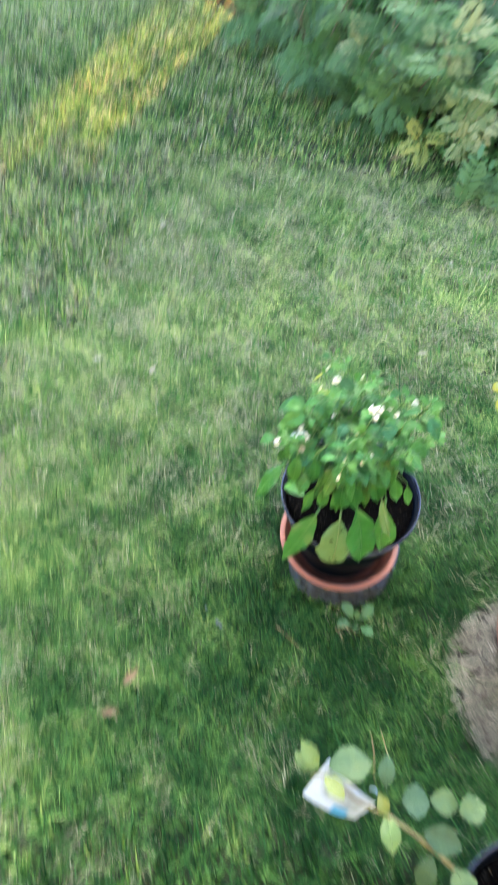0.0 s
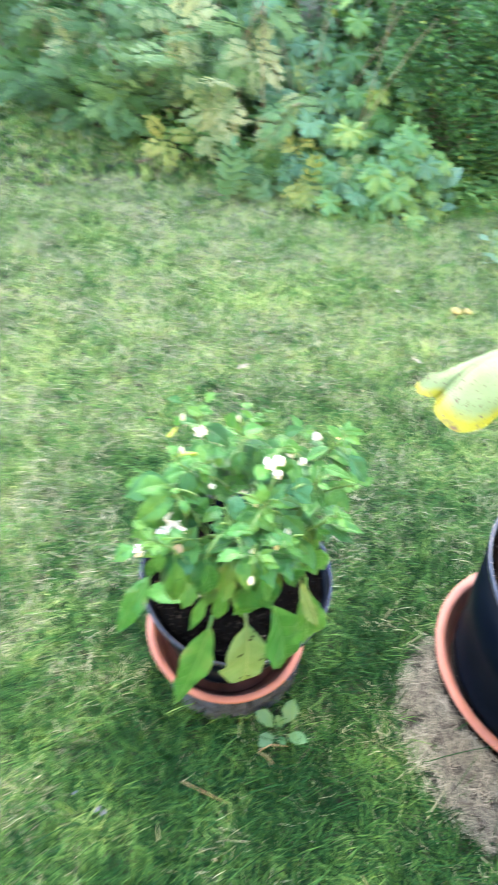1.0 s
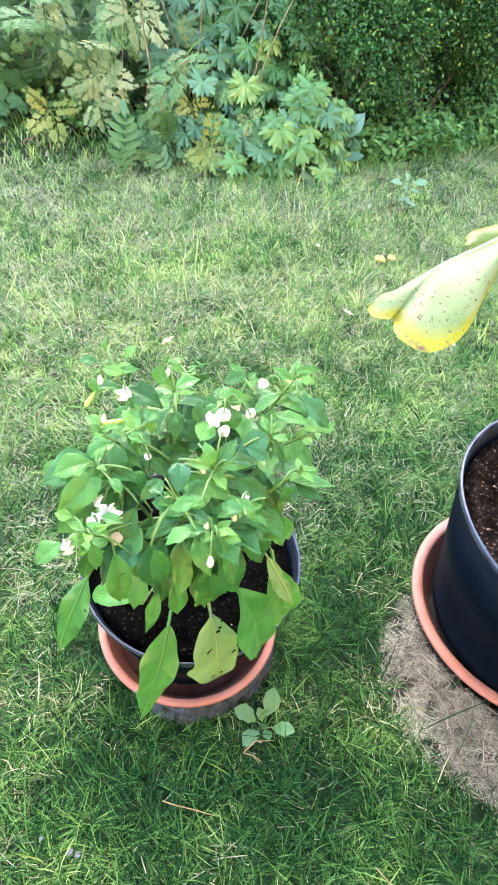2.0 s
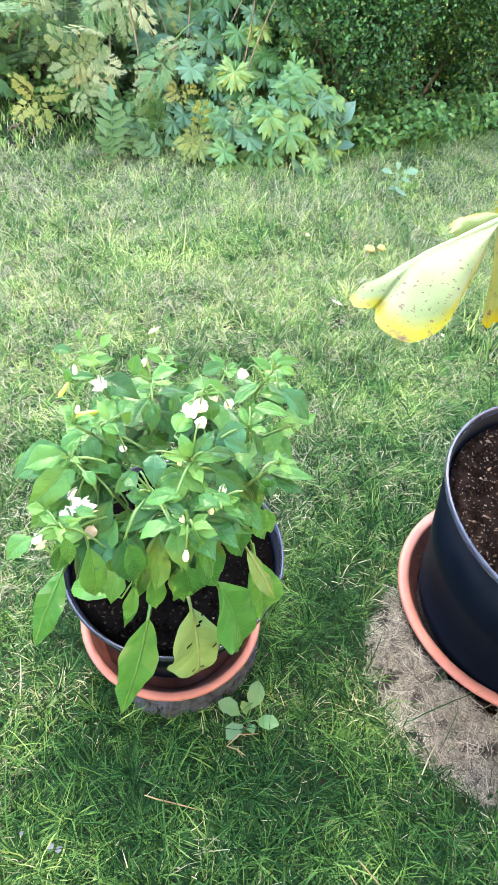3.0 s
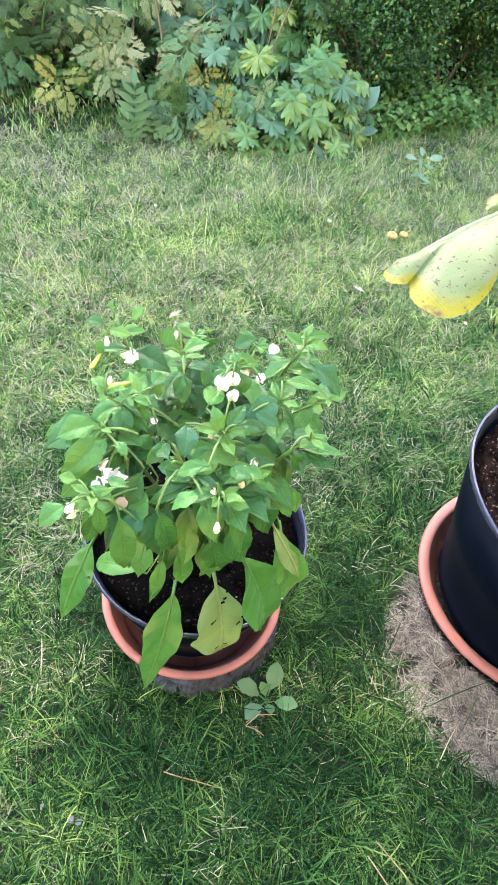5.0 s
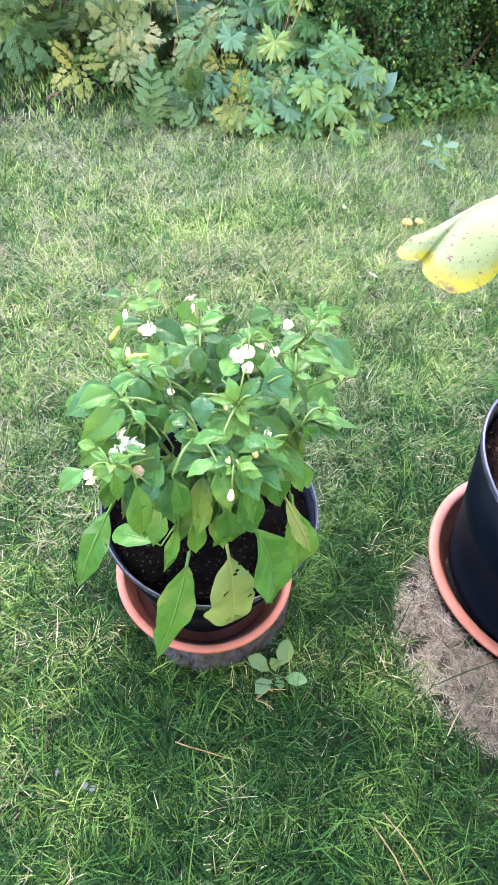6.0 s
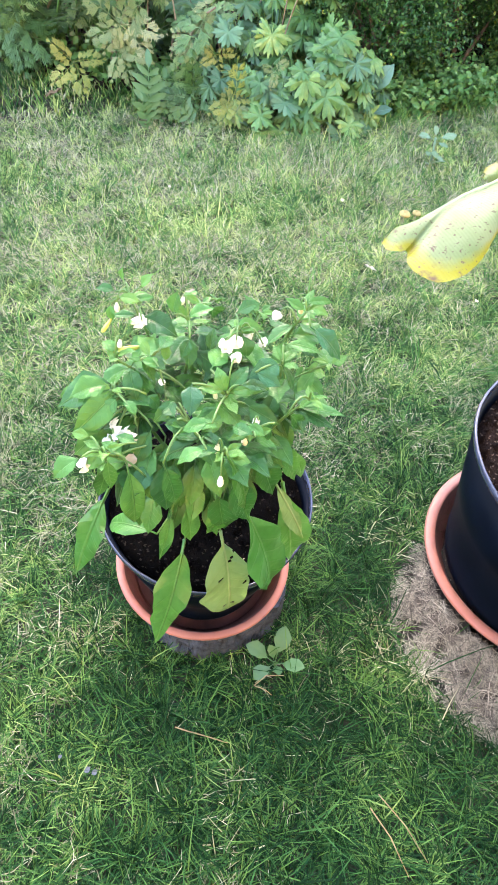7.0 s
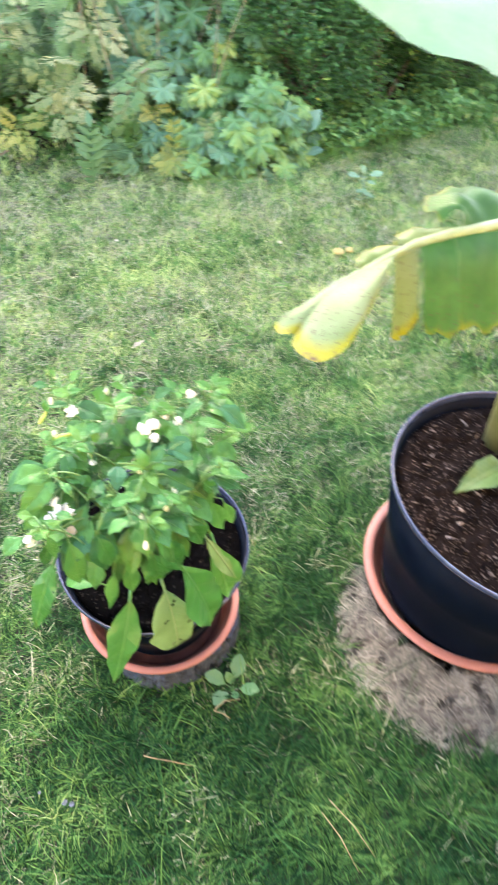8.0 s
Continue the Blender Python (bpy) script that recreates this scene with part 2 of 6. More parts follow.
def soil_paint(name, dark, light, chips):
    mat, n, l, bsdf = nodes_of(name)
    tc = n.new("ShaderNodeTexCoord")
    v = n.new("ShaderNodeTexVoronoi")
    v.inputs["Scale"].default_value = 420
    l.new(tc.outputs["Object"], v.inputs["Vector"])
    col = ramp(n, l, noise_at(n, l, tc.outputs["Object"], 40, 8, 0.75), [(0.3, dark), (0.75, light)])
    sep = n.new("ShaderNodeSeparateColor")
    l.new(v.outputs["Color"], sep.inputs[0])
    col = mixed(n, l, calc(n, l, "GREATER_THAN", sep.outputs[0], 0.95), col, chips)
    l.new(col, bsdf.inputs["Base Color"])
    bsdf.inputs["Roughness"].default_value = 0.95
    bsdf.inputs["Specular IOR Level"].default_value = 0.03
    bumped(n, l, bsdf, noise_at(n, l, tc.outputs["Object"], 90, 8, 0.8), 1.0, 0.012)
    return mat


def grass_paint(name, green, straw, dry_bias):
    """Blades: each its own green, some dead and straw-coloured, more of those where the lawn is dry."""
    mat, n, l, bsdf = nodes_of(name)
    geo = n.new("ShaderNodeNewGeometry")
    rnd = geo.outputs["Random Per Island"]
    patch = noise_at(n, l, geo.outputs["Position"], 5.5, 4)
    fine = noise_at(n, l, geo.outputs["Position"], 7.0, 3)
    tone = calc(n, l, "ADD", calc(n, l, "MULTIPLY", calc(n, l, "FRACT", calc(n, l, "MULTIPLY", rnd, 7.31)), 0.80), calc(n, l, "MULTIPLY", calc(n, l, "SUBTRACT", fine, 0.47), 1.3), True)
    # grass round the pots: deeper green, with the shade there painted in darker too
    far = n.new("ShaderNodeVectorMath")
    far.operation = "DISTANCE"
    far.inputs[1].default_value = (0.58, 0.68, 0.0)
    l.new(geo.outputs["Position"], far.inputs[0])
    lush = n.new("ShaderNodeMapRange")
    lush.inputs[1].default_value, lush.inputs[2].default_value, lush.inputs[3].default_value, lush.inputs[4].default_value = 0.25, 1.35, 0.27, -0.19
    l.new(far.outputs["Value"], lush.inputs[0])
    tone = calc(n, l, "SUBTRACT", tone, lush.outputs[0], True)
    # the corner beyond the border's end is painted a deeper green too
    corner = n.new("ShaderNodeVectorMath")
    corner.operation = "DISTANCE"
    corner.inputs[1].default_value = (-0.75, 3.3, 0.0)
    l.new(geo.outputs["Position"], corner.inputs[0])
    corner_green = n.new("ShaderNodeMapRange")
    corner_green.inputs[1].default_value, corner_green.inputs[2].default_value, corner_green.inputs[3].default_value, corner_green.inputs[4].default_value = 0.6, 1.7, 0.15, 0.0
    l.new(corner.outputs["Value"], corner_green.inputs[0])
    tone = calc(n, l, "SUBTRACT", tone, corner_green.outputs[0], True)
    col = ramp(n, l, tone, green)
    dead = ramp(n, l, calc(n, l, "FRACT", calc(n, l, "MULTIPLY", rnd, 13.7)), straw)
    sep = n.new("ShaderNodeSeparateXYZ")
    l.new(geo.outputs["Position"], sep.inputs[0])
    band = n.new("ShaderNodeMapRange")
    band.inputs[1].default_value, band.inputs[2].default_value = 0.75, 2.0
    band.inputs[3].default_value, band.inputs[4].default_value = dry_bias - 0.16, dry_bias + 0.12
    l.new(sep.outputs[1], band.inputs[0])
    lim = calc(n, l, "ADD", band.outputs[0], calc(n, l, "MULTIPLY", calc(n, l, "SUBTRACT", patch, 0.5), 1.4))
    side = n.new("ShaderNodeMapRange")
    side.inputs[1].default_value, side.inputs[2].default_value, side.inputs[3].default_value, side.inputs[4].default_value = 0.25, -0.35, 0.0, 0.10
    l.new(sep.outputs[0], side.inputs[0])
    lim = calc(n, l, "SUBTRACT", calc(n, l, "ADD", lim, side.outputs[0]), corner_green.outputs[0])
    is_dead = calc(n, l, "LESS_THAN", rnd, lim)
    col = mixed(n, l, is_dead, col, dead)
    l.new(col, bsdf.inputs["Base Color"])
    bsdf.inputs["Roughness"].default_value = 0.5
    bsdf.inputs["Specular IOR Level"].default_value = 0.08
    thin(mat, n, l, bsdf, col, 0.10)
    return mat


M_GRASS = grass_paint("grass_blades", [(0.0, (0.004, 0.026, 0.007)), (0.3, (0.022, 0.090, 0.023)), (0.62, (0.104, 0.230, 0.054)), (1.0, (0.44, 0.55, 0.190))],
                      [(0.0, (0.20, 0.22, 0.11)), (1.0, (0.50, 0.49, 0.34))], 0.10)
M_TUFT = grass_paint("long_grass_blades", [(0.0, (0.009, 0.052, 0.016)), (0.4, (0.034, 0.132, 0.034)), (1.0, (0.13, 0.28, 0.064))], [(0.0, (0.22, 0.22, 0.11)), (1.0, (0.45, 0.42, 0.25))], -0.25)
M_THATCH = leaf_paint("dry_strands", [(0.0, (0.075, 0.082, 0.046)), (0.5, (0.165, 0.170, 0.105)), (1.0, (0.46, 0.455, 0.32))], 0.7, 0.1, island=True, spec=0.1)
M_STRAW = leaf_paint("grey_straw", [(0.0, (0.020, 0.019, 0.015)), (0.4, (0.100, 0.095, 0.074)), (0.72, (0.27, 0.26, 0.20)), (1.0, (0.60, 0.58, 0.47))], 0.75, 0.05, island=True)

M_GROUND, gn, gl, gb = nodes_of("lawn_soil")
gpos = gn.new("ShaderNodeNewGeometry").outputs["Position"]
g1 = ramp(gn, gl, noise_at(gn, gl, gpos, 60, 6, 0.7), [(0.3, (0.005, 0.009, 0.003)), (0.7, (0.020, 0.028, 0.010))])
g2 = ramp(gn, gl, noise_at(gn, gl, gpos, 90, 6, 0.7), [(0.3, (0.009, 0.008, 0.005)), (0.7, (0.055, 0.049, 0.030))])
gcol = mixed(gn, gl, calc(gn, gl, "MULTIPLY", calc(gn, gl, "SUBTRACT", noise_at(gn, gl, gpos, 2.6, 3), 0.36), 3.0, True), g1, g2)
gfar = gn.new("ShaderNodeVectorMath")
gfar.operation = "DISTANCE"
gfar.inputs[1].default_value = (0.5, 1.8, 0.0)
gl.new(gpos, gfar.inputs[0])
g3 = ramp(gn, gl, noise_at(gn, gl, gpos, 3.5, 6, 0.7), [(0.3, (0.030, 0.070, 0.018)), (0.7, (0.075, 0.130, 0.040))])
gcol = mixed(gn, gl, calc(gn, gl, "MULTIPLY", calc(gn, gl, "SUBTRACT", gfar.outputs["Value"], 4.0), 0.5, True), gcol, g3)
gl.new(gcol, gb.inputs["Base Color"])
gb.inputs["Roughness"].default_value = 0.95
bumped(gn, gl, gb, noise_at(gn, gl, gpos, 120, 6), 0.8, 0.01)

M_BEDSOIL = soil_paint("bed_soil", (0.012, 0.010, 0.008), (0.048, 0.039, 0.028), (0.16, 0.135, 0.10))
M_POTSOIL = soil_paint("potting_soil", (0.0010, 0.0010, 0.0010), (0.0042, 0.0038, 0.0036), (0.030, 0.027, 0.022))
M_MULCH = soil_paint("brown_compost", (0.004, 0.003, 0.0028), (0.032, 0.022, 0.018), (0.18, 0.14, 0.11))
M_BARE = soil_paint("bare_earth", (0.010, 0.010, 0.009), (0.085, 0.081, 0.070), (0.24, 0.23, 0.19))
M_TERRA = simple("terracotta_plastic", (0.250, 0.098, 0.070), (0.325, 0.135, 0.098), 14, 0.5, 0.06, 90)
# basin darker from soil stains and from shade painted into the colour
M_BASIN = simple("stained_shaded_terracotta", (0.030, 0.013, 0.010), (0.125, 0.048, 0.036), 22, 0.40, 0.15, 120)
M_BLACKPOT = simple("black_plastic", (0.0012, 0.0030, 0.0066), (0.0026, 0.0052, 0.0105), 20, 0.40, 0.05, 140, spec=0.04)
# rim lighter and bluer than the pot, sky highlight put into the colour
M_RIM = simple("sky_lit_black_rim", (0.018, 0.026, 0.050), (0.045, 0.060, 0.10), 30, 0.14, 0.05, 140)
M_BARK = simple("grey_bark", (0.008, 0.013, 0.022), (0.062, 0.090, 0.135), 60, 0.9, 1.0, 90)
M_CUTWOOD = simple("weathered_wood", (0.20, 0.15, 0.10), (0.36, 0.29, 0.21), 30, 0.85, 0.5, 90)
M_CHILI = leaf_paint("pepper_leaf", [(0.0, (0.010, 0.070, 0.016)), (0.45, (0.026, 0.140, 0.029)), (0.8, (0.062, 0.232, 0.046)), (1.0, (0.125, 0.33, 0.075))], 0.34, 0.28, (0.16, 0.36, 0.11), 8, 0.012, spec=0.34)
# hanging leaves: own green, warm wall bounce offset in the colour
M_CHILI_HUNG = leaf_paint("hung_pepper_leaf", [(0.0, (0.014, 0.105, 0.026)), (0.5, (0.034, 0.165, 0.036)), (1.0, (0.066, 0.230, 0.056))], 0.30, 0.18, (0.15, 0.34, 0.12), 8, 0.012, spec=0.5)
M_CHILI_BLUE = leaf_paint("bluish_pepper_leaf", [(0.0, (0.012, 0.090, 0.034)), (1.0, (0.030, 0.150, 0.056))], 0.42, 0.16, (0.14, 0.32, 0.14), 8, 0.012, spec=0.25)
M_CHILI_TIP = leaf_paint("young_pepper_leaf", [(0.0, (0.036, 0.150, 0.030)), (0.5, (0.068, 0.222, 0.044)), (1.0, (0.135, 0.32, 0.075))], 0.38, 0.28, (0.22, 0.40, 0.13), 8, 0.010, spec=0.25)
M_CHILI_PALE = leaf_paint("pepper_leaf_underside", [(0.0, (0.105, 0.220, 0.082)), (0.6, (0.148, 0.278, 0.120)), (1.0, (0.20, 0.335, 0.165))], 0.6, 0.2, (0.36, 0.46, 0.26), 9, 0.014, spec=0.15)
M_STEM = simple("green_stem", (0.055, 0.155, 0.034), (0.125, 0.265, 0.070), 60, 0.45)
M_PETAL = leaf_paint("white_petal", [(0.0, (0.72, 0.74, 0.68)), (1.0, (0.84, 0.84, 0.80))], 0.5, 0.35)
M_BUD = leaf_paint("pale_bud", [(0.0, (0.55, 0.62, 0.40)), (1.0, (0.72, 0.76, 0.58))], 0.45, 0.25)
M_FRUIT = leaf_paint("unripe_pepper", [(0.0, (0.30, 0.42, 0.06)), (1.0, (0.46, 0.52, 0.10))], 0.25, 0.1)
M_WITHER = leaf_paint("withered_leaf", [(0.0, (0.29, 0.26, 0.18)), (1.0, (0.46, 0.42, 0.33))], 0.7, 0.2)
M_WEED = leaf_paint("weed_leaf", [(0.0, (0.042, 0.140, 0.045)), (1.0, (0.085, 0.205, 0.080))], 0.5, 0.2)
M_GLAUCOUS = leaf_paint("glaucous_leaf", [(0.0, (0.075, 0.180, 0.088)), (1.0, (0.145, 0.27, 0.145))], 0.45, 0.2, (0.30, 0.44, 0.34), 7, 0.02)
M_DOCK = leaf_paint("blue_green_leaf", [(0.0, (0.050, 0.150, 0.096)), (1.0, (0.105, 0.235, 0.155))], 0.45, 0.2, (0.24, 0.38, 0.30), 7, 0.02)
M_FERN = leaf_paint("feathered_leaf", [(0.0, (0.016, 0.060, 0.015)), (0.6, (0.066, 0.168, 0.045)), (1.0, (0.165, 0.290, 0.085))], 0.40, 0.22, spec=0.4)
M_CUTLEAF = leaf_paint("yellowing_cut_leaf", [(0.0, (0.11, 0.195, 0.070)), (0.5, (0.225, 0.295, 0.125)), (0.85, (0.34, 0.39, 0.195)), (1.0, (0.43, 0.41, 0.12))], 0.5, 0.3, spec=0.3)
M_PALM_L = leaf_paint("light_lobed_leaf", [(0.0, (0.022, 0.090, 0.026)), (0.45, (0.064, 0.185, 0.050)), (0.8, (0.140, 0.285, 0.075)), (1.0, (0.27, 0.37, 0.10))], 0.44, 0.2, spec=0.4)
M_PALM_B = leaf_paint("blue_lobed_leaf", [(0.0, (0.024, 0.092, 0.042)), (1.0, (0.085, 0.210, 0.098))], 0.44, 0.2, spec=0.4)
M_SHRUB = leaf_paint("shrub_leaf", [(0.0, (0.008, 0.045, 0.012)), (0.5, (0.026, 0.112, 0.028)), (0.85, (0.075, 0.215, 0.052)), (1.0, (0.42, 0.48, 0.09))], 0.36, 0.25, island=True, spec=0.3)
M_COVER = leaf_paint("ground_cover_leaf", [(0.0, (0.035, 0.125, 0.028)), (0.7, (0.090, 0.235, 0.060)), (1.0, (0.24, 0.36, 0.11))], 0.45, 0.25, island=True, spec=0.3)
M_TWIG = simple("brown_twig", (0.06, 0.042, 0.03), (0.17, 0.13, 0.095), 50, 0.85, 0.4, 90)
M_DRYSTALK = simple("dry_stalk", (0.14, 0.11, 0.07), (0.30, 0.24, 0.16), 40, 0.85)
M_MUSH = simple("mushroom_cap", (0.34, 0.28, 0.11), (0.46, 0.40, 0.18), 120, 0.7, spec=0.1)
M_DEADLEAF = leaf_paint("fallen_leaf", [(0.0, (0.115, 0.075, 0.036)), (1.0, (0.20, 0.135, 0.070))], 0.6, 0.1)
# white card tinted blue, the sky's reflection put into the colour
M_CARD = simple("sky_tinted_card", (0.36, 0.50, 0.70), (0.47, 0.61, 0.80), 30, 0.3)
M_TAGPIC = simple("tag_picture_grey", (0.12, 0.19, 0.27), (0.44, 0.57, 0.74), 45, 0.3)
M_TAGBLUE = simple("tag_blue", (0.05, 0.28, 0.60), (0.08, 0.36, 0.70), 30, 0.35)
# tone of the unseen south wall, chosen for the light it bounces
M_BOUNCE = simple("bounce_wall_tone", (0.15, 0.125, 0.095), (0.23, 0.195, 0.15), 9, 0.9, 0.4, 40)
M_WALL = simple("plaster_wall", (0.55, 0.51, 0.45), (0.66, 0.62, 0.55), 6, 0.9, 0.4, 60)
M_CHIP = simple("bark_chips", (0.080, 0.062, 0.050), (0.34, 0.29, 0.24), 60, 0.8)
M_GRIT = simple("pale_grit", (0.16, 0.14, 0.10), (0.46, 0.42, 0.33), 90, 0.8)
M_PAPER = simple("pale_scrap", (0.06, 0.08, 0.10), (0.15, 0.18, 0.21), 60, 0.6)


# ---- the ground: one sheet to the horizon ----
POT1, POT2, POT3 = Vector((0.362, 1.005, 0)), Vector((0.912, 0.862, 0)), Vector((0.66, 0.33, 0))
PATCH, PATCH_R = Vector((0.808, 0.788, 0)), 0.20


def swell(x, y):
    return 0.010 * noise.noise(Vector((x * 1.3, y * 1.3, 3.0))) + 0.005 * noise.noise(Vector((x * 6, y * 6, 9.0)))


def bed_edge(x):
    """How far away (y) the planted bed begins."""
    knots = ((-6.0, 8.6), (-2.0, 6.6), (-0.9, 5.3), (-0.42, 4.65), (0.12, 3.74), (0.40, 3.34), (0.62, 3.12), (0.85, 2.86), (1.15, 2.68), (1.50, 2.60), (2.0, 2.56), (2.6, 2.60), (4.0, 2.75), (8.0, 3.4))
    for (x0, y0), (x1, y1) in zip(knots, knots[1:]):
        if x <= x1:
            return y0 + (y1 - y0) * max(0.0, (x - x0) / (x1 - x0))
    return knots[-1][1]


def spaced(lo, a, b, hi, step, far):
    near = np.arange(a, b + 1e-6, step)
    left = a - np.geomspace(0.2, a - lo, far)
    right = b + np.geomspace(0.2, hi - b, far)
    return np.concatenate([left[::-1], near, right])


gx, gy = spaced(-400, -2.6, 4.0, 400, 0.06, 16), spaced(-400, -0.4, 5.6, 600, 0.06, 16)
gverts = np.array([(x, y, swell(x, y) if abs(x) < 8 and abs(y) < 10 else 0.0) for y in gy for x in gx])
w = len(gx)
ii = np.array([(j * w + i, j * w + i + 1, j * w + w + i + 1, j * w + w + i) for j in range(len(gy) - 1) for i in range(w - 1)])
ground = tagged(part("ground", mesh_np("ground", gverts, [ii]), M_GROUND), "lawn soil with thin dry thatch under the grass", "ground", kind="structure")

# the planted bed: a low swell of dark earth
bx = np.arange(-2.4, 5.0, 0.08)
bverts, bfaces = [], []
DEPTH = (0.0, 0.10, 0.3, 0.7, 1.4, 2.4)
for x in bx:
    for k, d in enumerate(DEPTH):
        y = bed_edge(x) + 0.06 + d + 0.02 * math.sin(9 * x)
        bverts.append((x, y, swell(x, y) + (-0.012, 0.012, 0.03, 0.05, 0.05, -0.02)[k] + 0.01 * noise.noise(Vector((x * 8, y * 8, 1)))))
for i in range(len(bx) - 1):
    for k in range(len(DEPTH) - 1):
        bfaces.append((i * 6 + k, i * 6 + 6 + k, i * 6 + 7 + k, i * 6 + k + 1))
tagged(part("flower_bed", mesh_py("flower_bed", bverts, bfaces), M_BEDSOIL), "dark earth of the planted border beside the lawn", "flower bed", kind="structure")

# bare disc where a pot has stood
pv, pf = lathe([(0.205, -0.012), (0.19, 0.004), (0.15, 0.010), (0.08, 0.012), (0, 0.013)], 48, 0.035, 5)
pv = [(x, y, z + 0.004 * noise.noise(Vector((x * 40, y * 40, 2)))) for x, y, z in pv]
tagged(part("bare_patch", mesh_py("bare_patch", pv, pf), M_BARE, m=Matrix.Translation(PATCH + Vector((0, 0, swell(0.8, 0.8) + 0.004)))), "round bare patch of grey earth where a pot stood", "bare patch", kind="structure")

# added unseen walls; the far one keeps low sun off lawn bar one gap
def wall(name, x0, x1, y, h, label, mat):
    bm = bmesh.new()
    bmesh.ops.create_cube(bm, size=1)
    bmesh.ops.scale(bm, vec=(x1 - x0, 0.3, h), verts=bm.verts)
    bmesh.ops.bevel(bm, geom=bm.edges[:], offset=0.015, segments=2, affect="EDGES")
    ob = part(name, bm, mat, m=Matrix.Translation(((x0 + x1) / 2, y, h / 2)))
    tagged(ob, label, "wall", kind="structure")


wall("wall_north", 0.06, 14.0, 9.0, 4.6, "unseen plastered wall added to block the low sun", M_WALL)
wall("wall_north_west", -14.0, -0.52, 9.0, 4.6, "unseen plastered wall added beside a gap for the sun", M_WALL)
# unseen south wall, added to bounce light onto the plants' fronts
wall("wall_south", -9.0, 9.0, -1.1, 2.5, "unseen wall added behind the lawn to block and bounce light", M_BOUNCE)


# ---- grass ----
def lawn_edge(x):
    grid = np.linspace(-8, 10, 260)
    return np.interp(x, grid, [bed_edge(v) for v in grid])


def blades(count_at, box, seed, h=(0.022, 0.055), wd=(0.0011, 0.0022), lean=(0.25, 1.1), fine=False, clump=0.0):
    """Arrays for tapered blades strewn over a box of the lawn: bent once, or (fine) curving over in three steps."""
    rng = np.random.default_rng(seed)
    x0, x1, y0, y1 = box
    n = int(count_at * (x1 - x0) * (y1 - y0))
    x, y = rng.uniform(x0, x1, n), rng.uniform(y0, y1, n)
    a = rng.uniform(0, 2 * np.pi, n)
    if clump:
        # tillers: several blades fan out from one foot
        m = max(1, n // 9)
        own = rng.integers(0, m, n)
        fx, fy = rng.uniform(x0, x1, m), rng.uniform(y0, y1, m)
        x = np.where(rng.random(n) < clump, fx[own] + rng.normal(0, 0.007, n), x)
        y = np.where(rng.random(n) < clump, fy[own] + rng.normal(0, 0.007, n), y)
    # tufts: pull the blades towards uneven centres
    x += 0.012 * np.sin(x * 91 + 2 * np.sin(y * 47)) + rng.normal(0, 0.004, n)
    y += 0.012 * np.sin(y * 83 + 2 * np.sin(x * 53)) + rng.normal(0, 0.004, n)
    ok = y < lawn_edge(x) + 0.10 + rng.normal(0, 0.03, n)
    ok &= np.hypot(x - POT1.x - 0.014, y - POT1.y - 0.022) > 0.112
    ok &= np.hypot(x - POT2.x, y - POT2.y) > 0.205
    ok &= np.hypot(x - POT3.x, y - POT3.y) > 0.10
    ok &= (np.hypot(x - 0.415, y - 0.872) > 0.028) | (rng.random(n) < 0.25)
    ang = np.arctan2(y - PATCH.y, x - PATCH.x)
    ok &= (np.hypot(x - PATCH.x, y - PATCH.y) > PATCH_R * (0.97 + 0.07 * np.sin(3 * ang + 1) + 0.05 * np.sin(7 * ang))) | (rng.random(n) < 0.02)
    x, y, a = x[ok], y[ok], a[ok]
    n = len(x)
    lush = 0.5 + 0.5 * np.sin(x * 3.1 + 1.7 * np.sin(y * 2.3)) * np.sin(y * 3.7 + 1.1 * np.sin(x * 2.9))
    tuft = 0.5 + 0.5 * np.sin(x * 23 + 2.1 * np.sin(y * 17)) * np.sin(y * 27 + 1.7 * np.sin(x * 19))
    ht = rng.uniform(*h, n) * (0.65 + 0.35 * lush + 0.4 * tuft) * np.where(rng.random(n) < 0.05, 1.6, 1.0)
    hw = rng.uniform(*wd, n)
    ln = rng.uniform(*lean, n)
    dx, dy = np.cos(a), np.sin(a)
    sx, sy = -dy, dx
    z0 = np.array([swell(u, v) for u, v in zip(x, y)]) - 0.004
    if not fine:
        reach, rise = ht * np.sin(ln), ht * np.cos(ln)
        v = np.empty((n, 5, 3), dtype=np.float32)
        for k, (f, g, c) in enumerate(((0, 0, 1), (0, 0, -1), (0.42, 0.62, 0.85), (0.42, 0.62, -0.85), (1.0, 0.95, 0))):
            v[:, k, 0] = x + dx * reach * f + sx * hw * c
            v[:, k, 1] = y + dy * reach * f + sy * hw * c
            v[:, k, 2] = z0 + rise * g
        return v
    # each blade leaves the foot steeply and droops over by its own amount
    bend, yaw = rng.uniform(0.3, 1.5, n), rng.normal(0, 0.35, n)
    v = np.empty((n, 7, 3), dtype=np.float32)
    px, py, pz, tilt, go = x, y, z0, ln * 0.55, a
    for k, (step, c) in enumerate(((0.0, 0.8), (0.36, 1.0), (0.34, 0.75), (0.30, 0.0))):
        px = px + np.cos(go) * np.sin(tilt) * ht * step
        py = py + np.sin(go) * np.sin(tilt) * ht * step
        pz = np.maximum(pz + np.cos(tilt) * ht * step, z0 + 0.006 * (k > 0))
        tilt, go = tilt + bend * 0.5, go + yaw * 0.6
        for j, sgn in enumerate((1, -1) if k < 3 else (0,)):
            v[:, 2 * k + j, 0] = px + sx * hw * c * sgn
            v[:, 2 * k + j, 1] = py + sy * hw * c * sgn
            v[:, 2 * k + j, 2] = pz
    return v


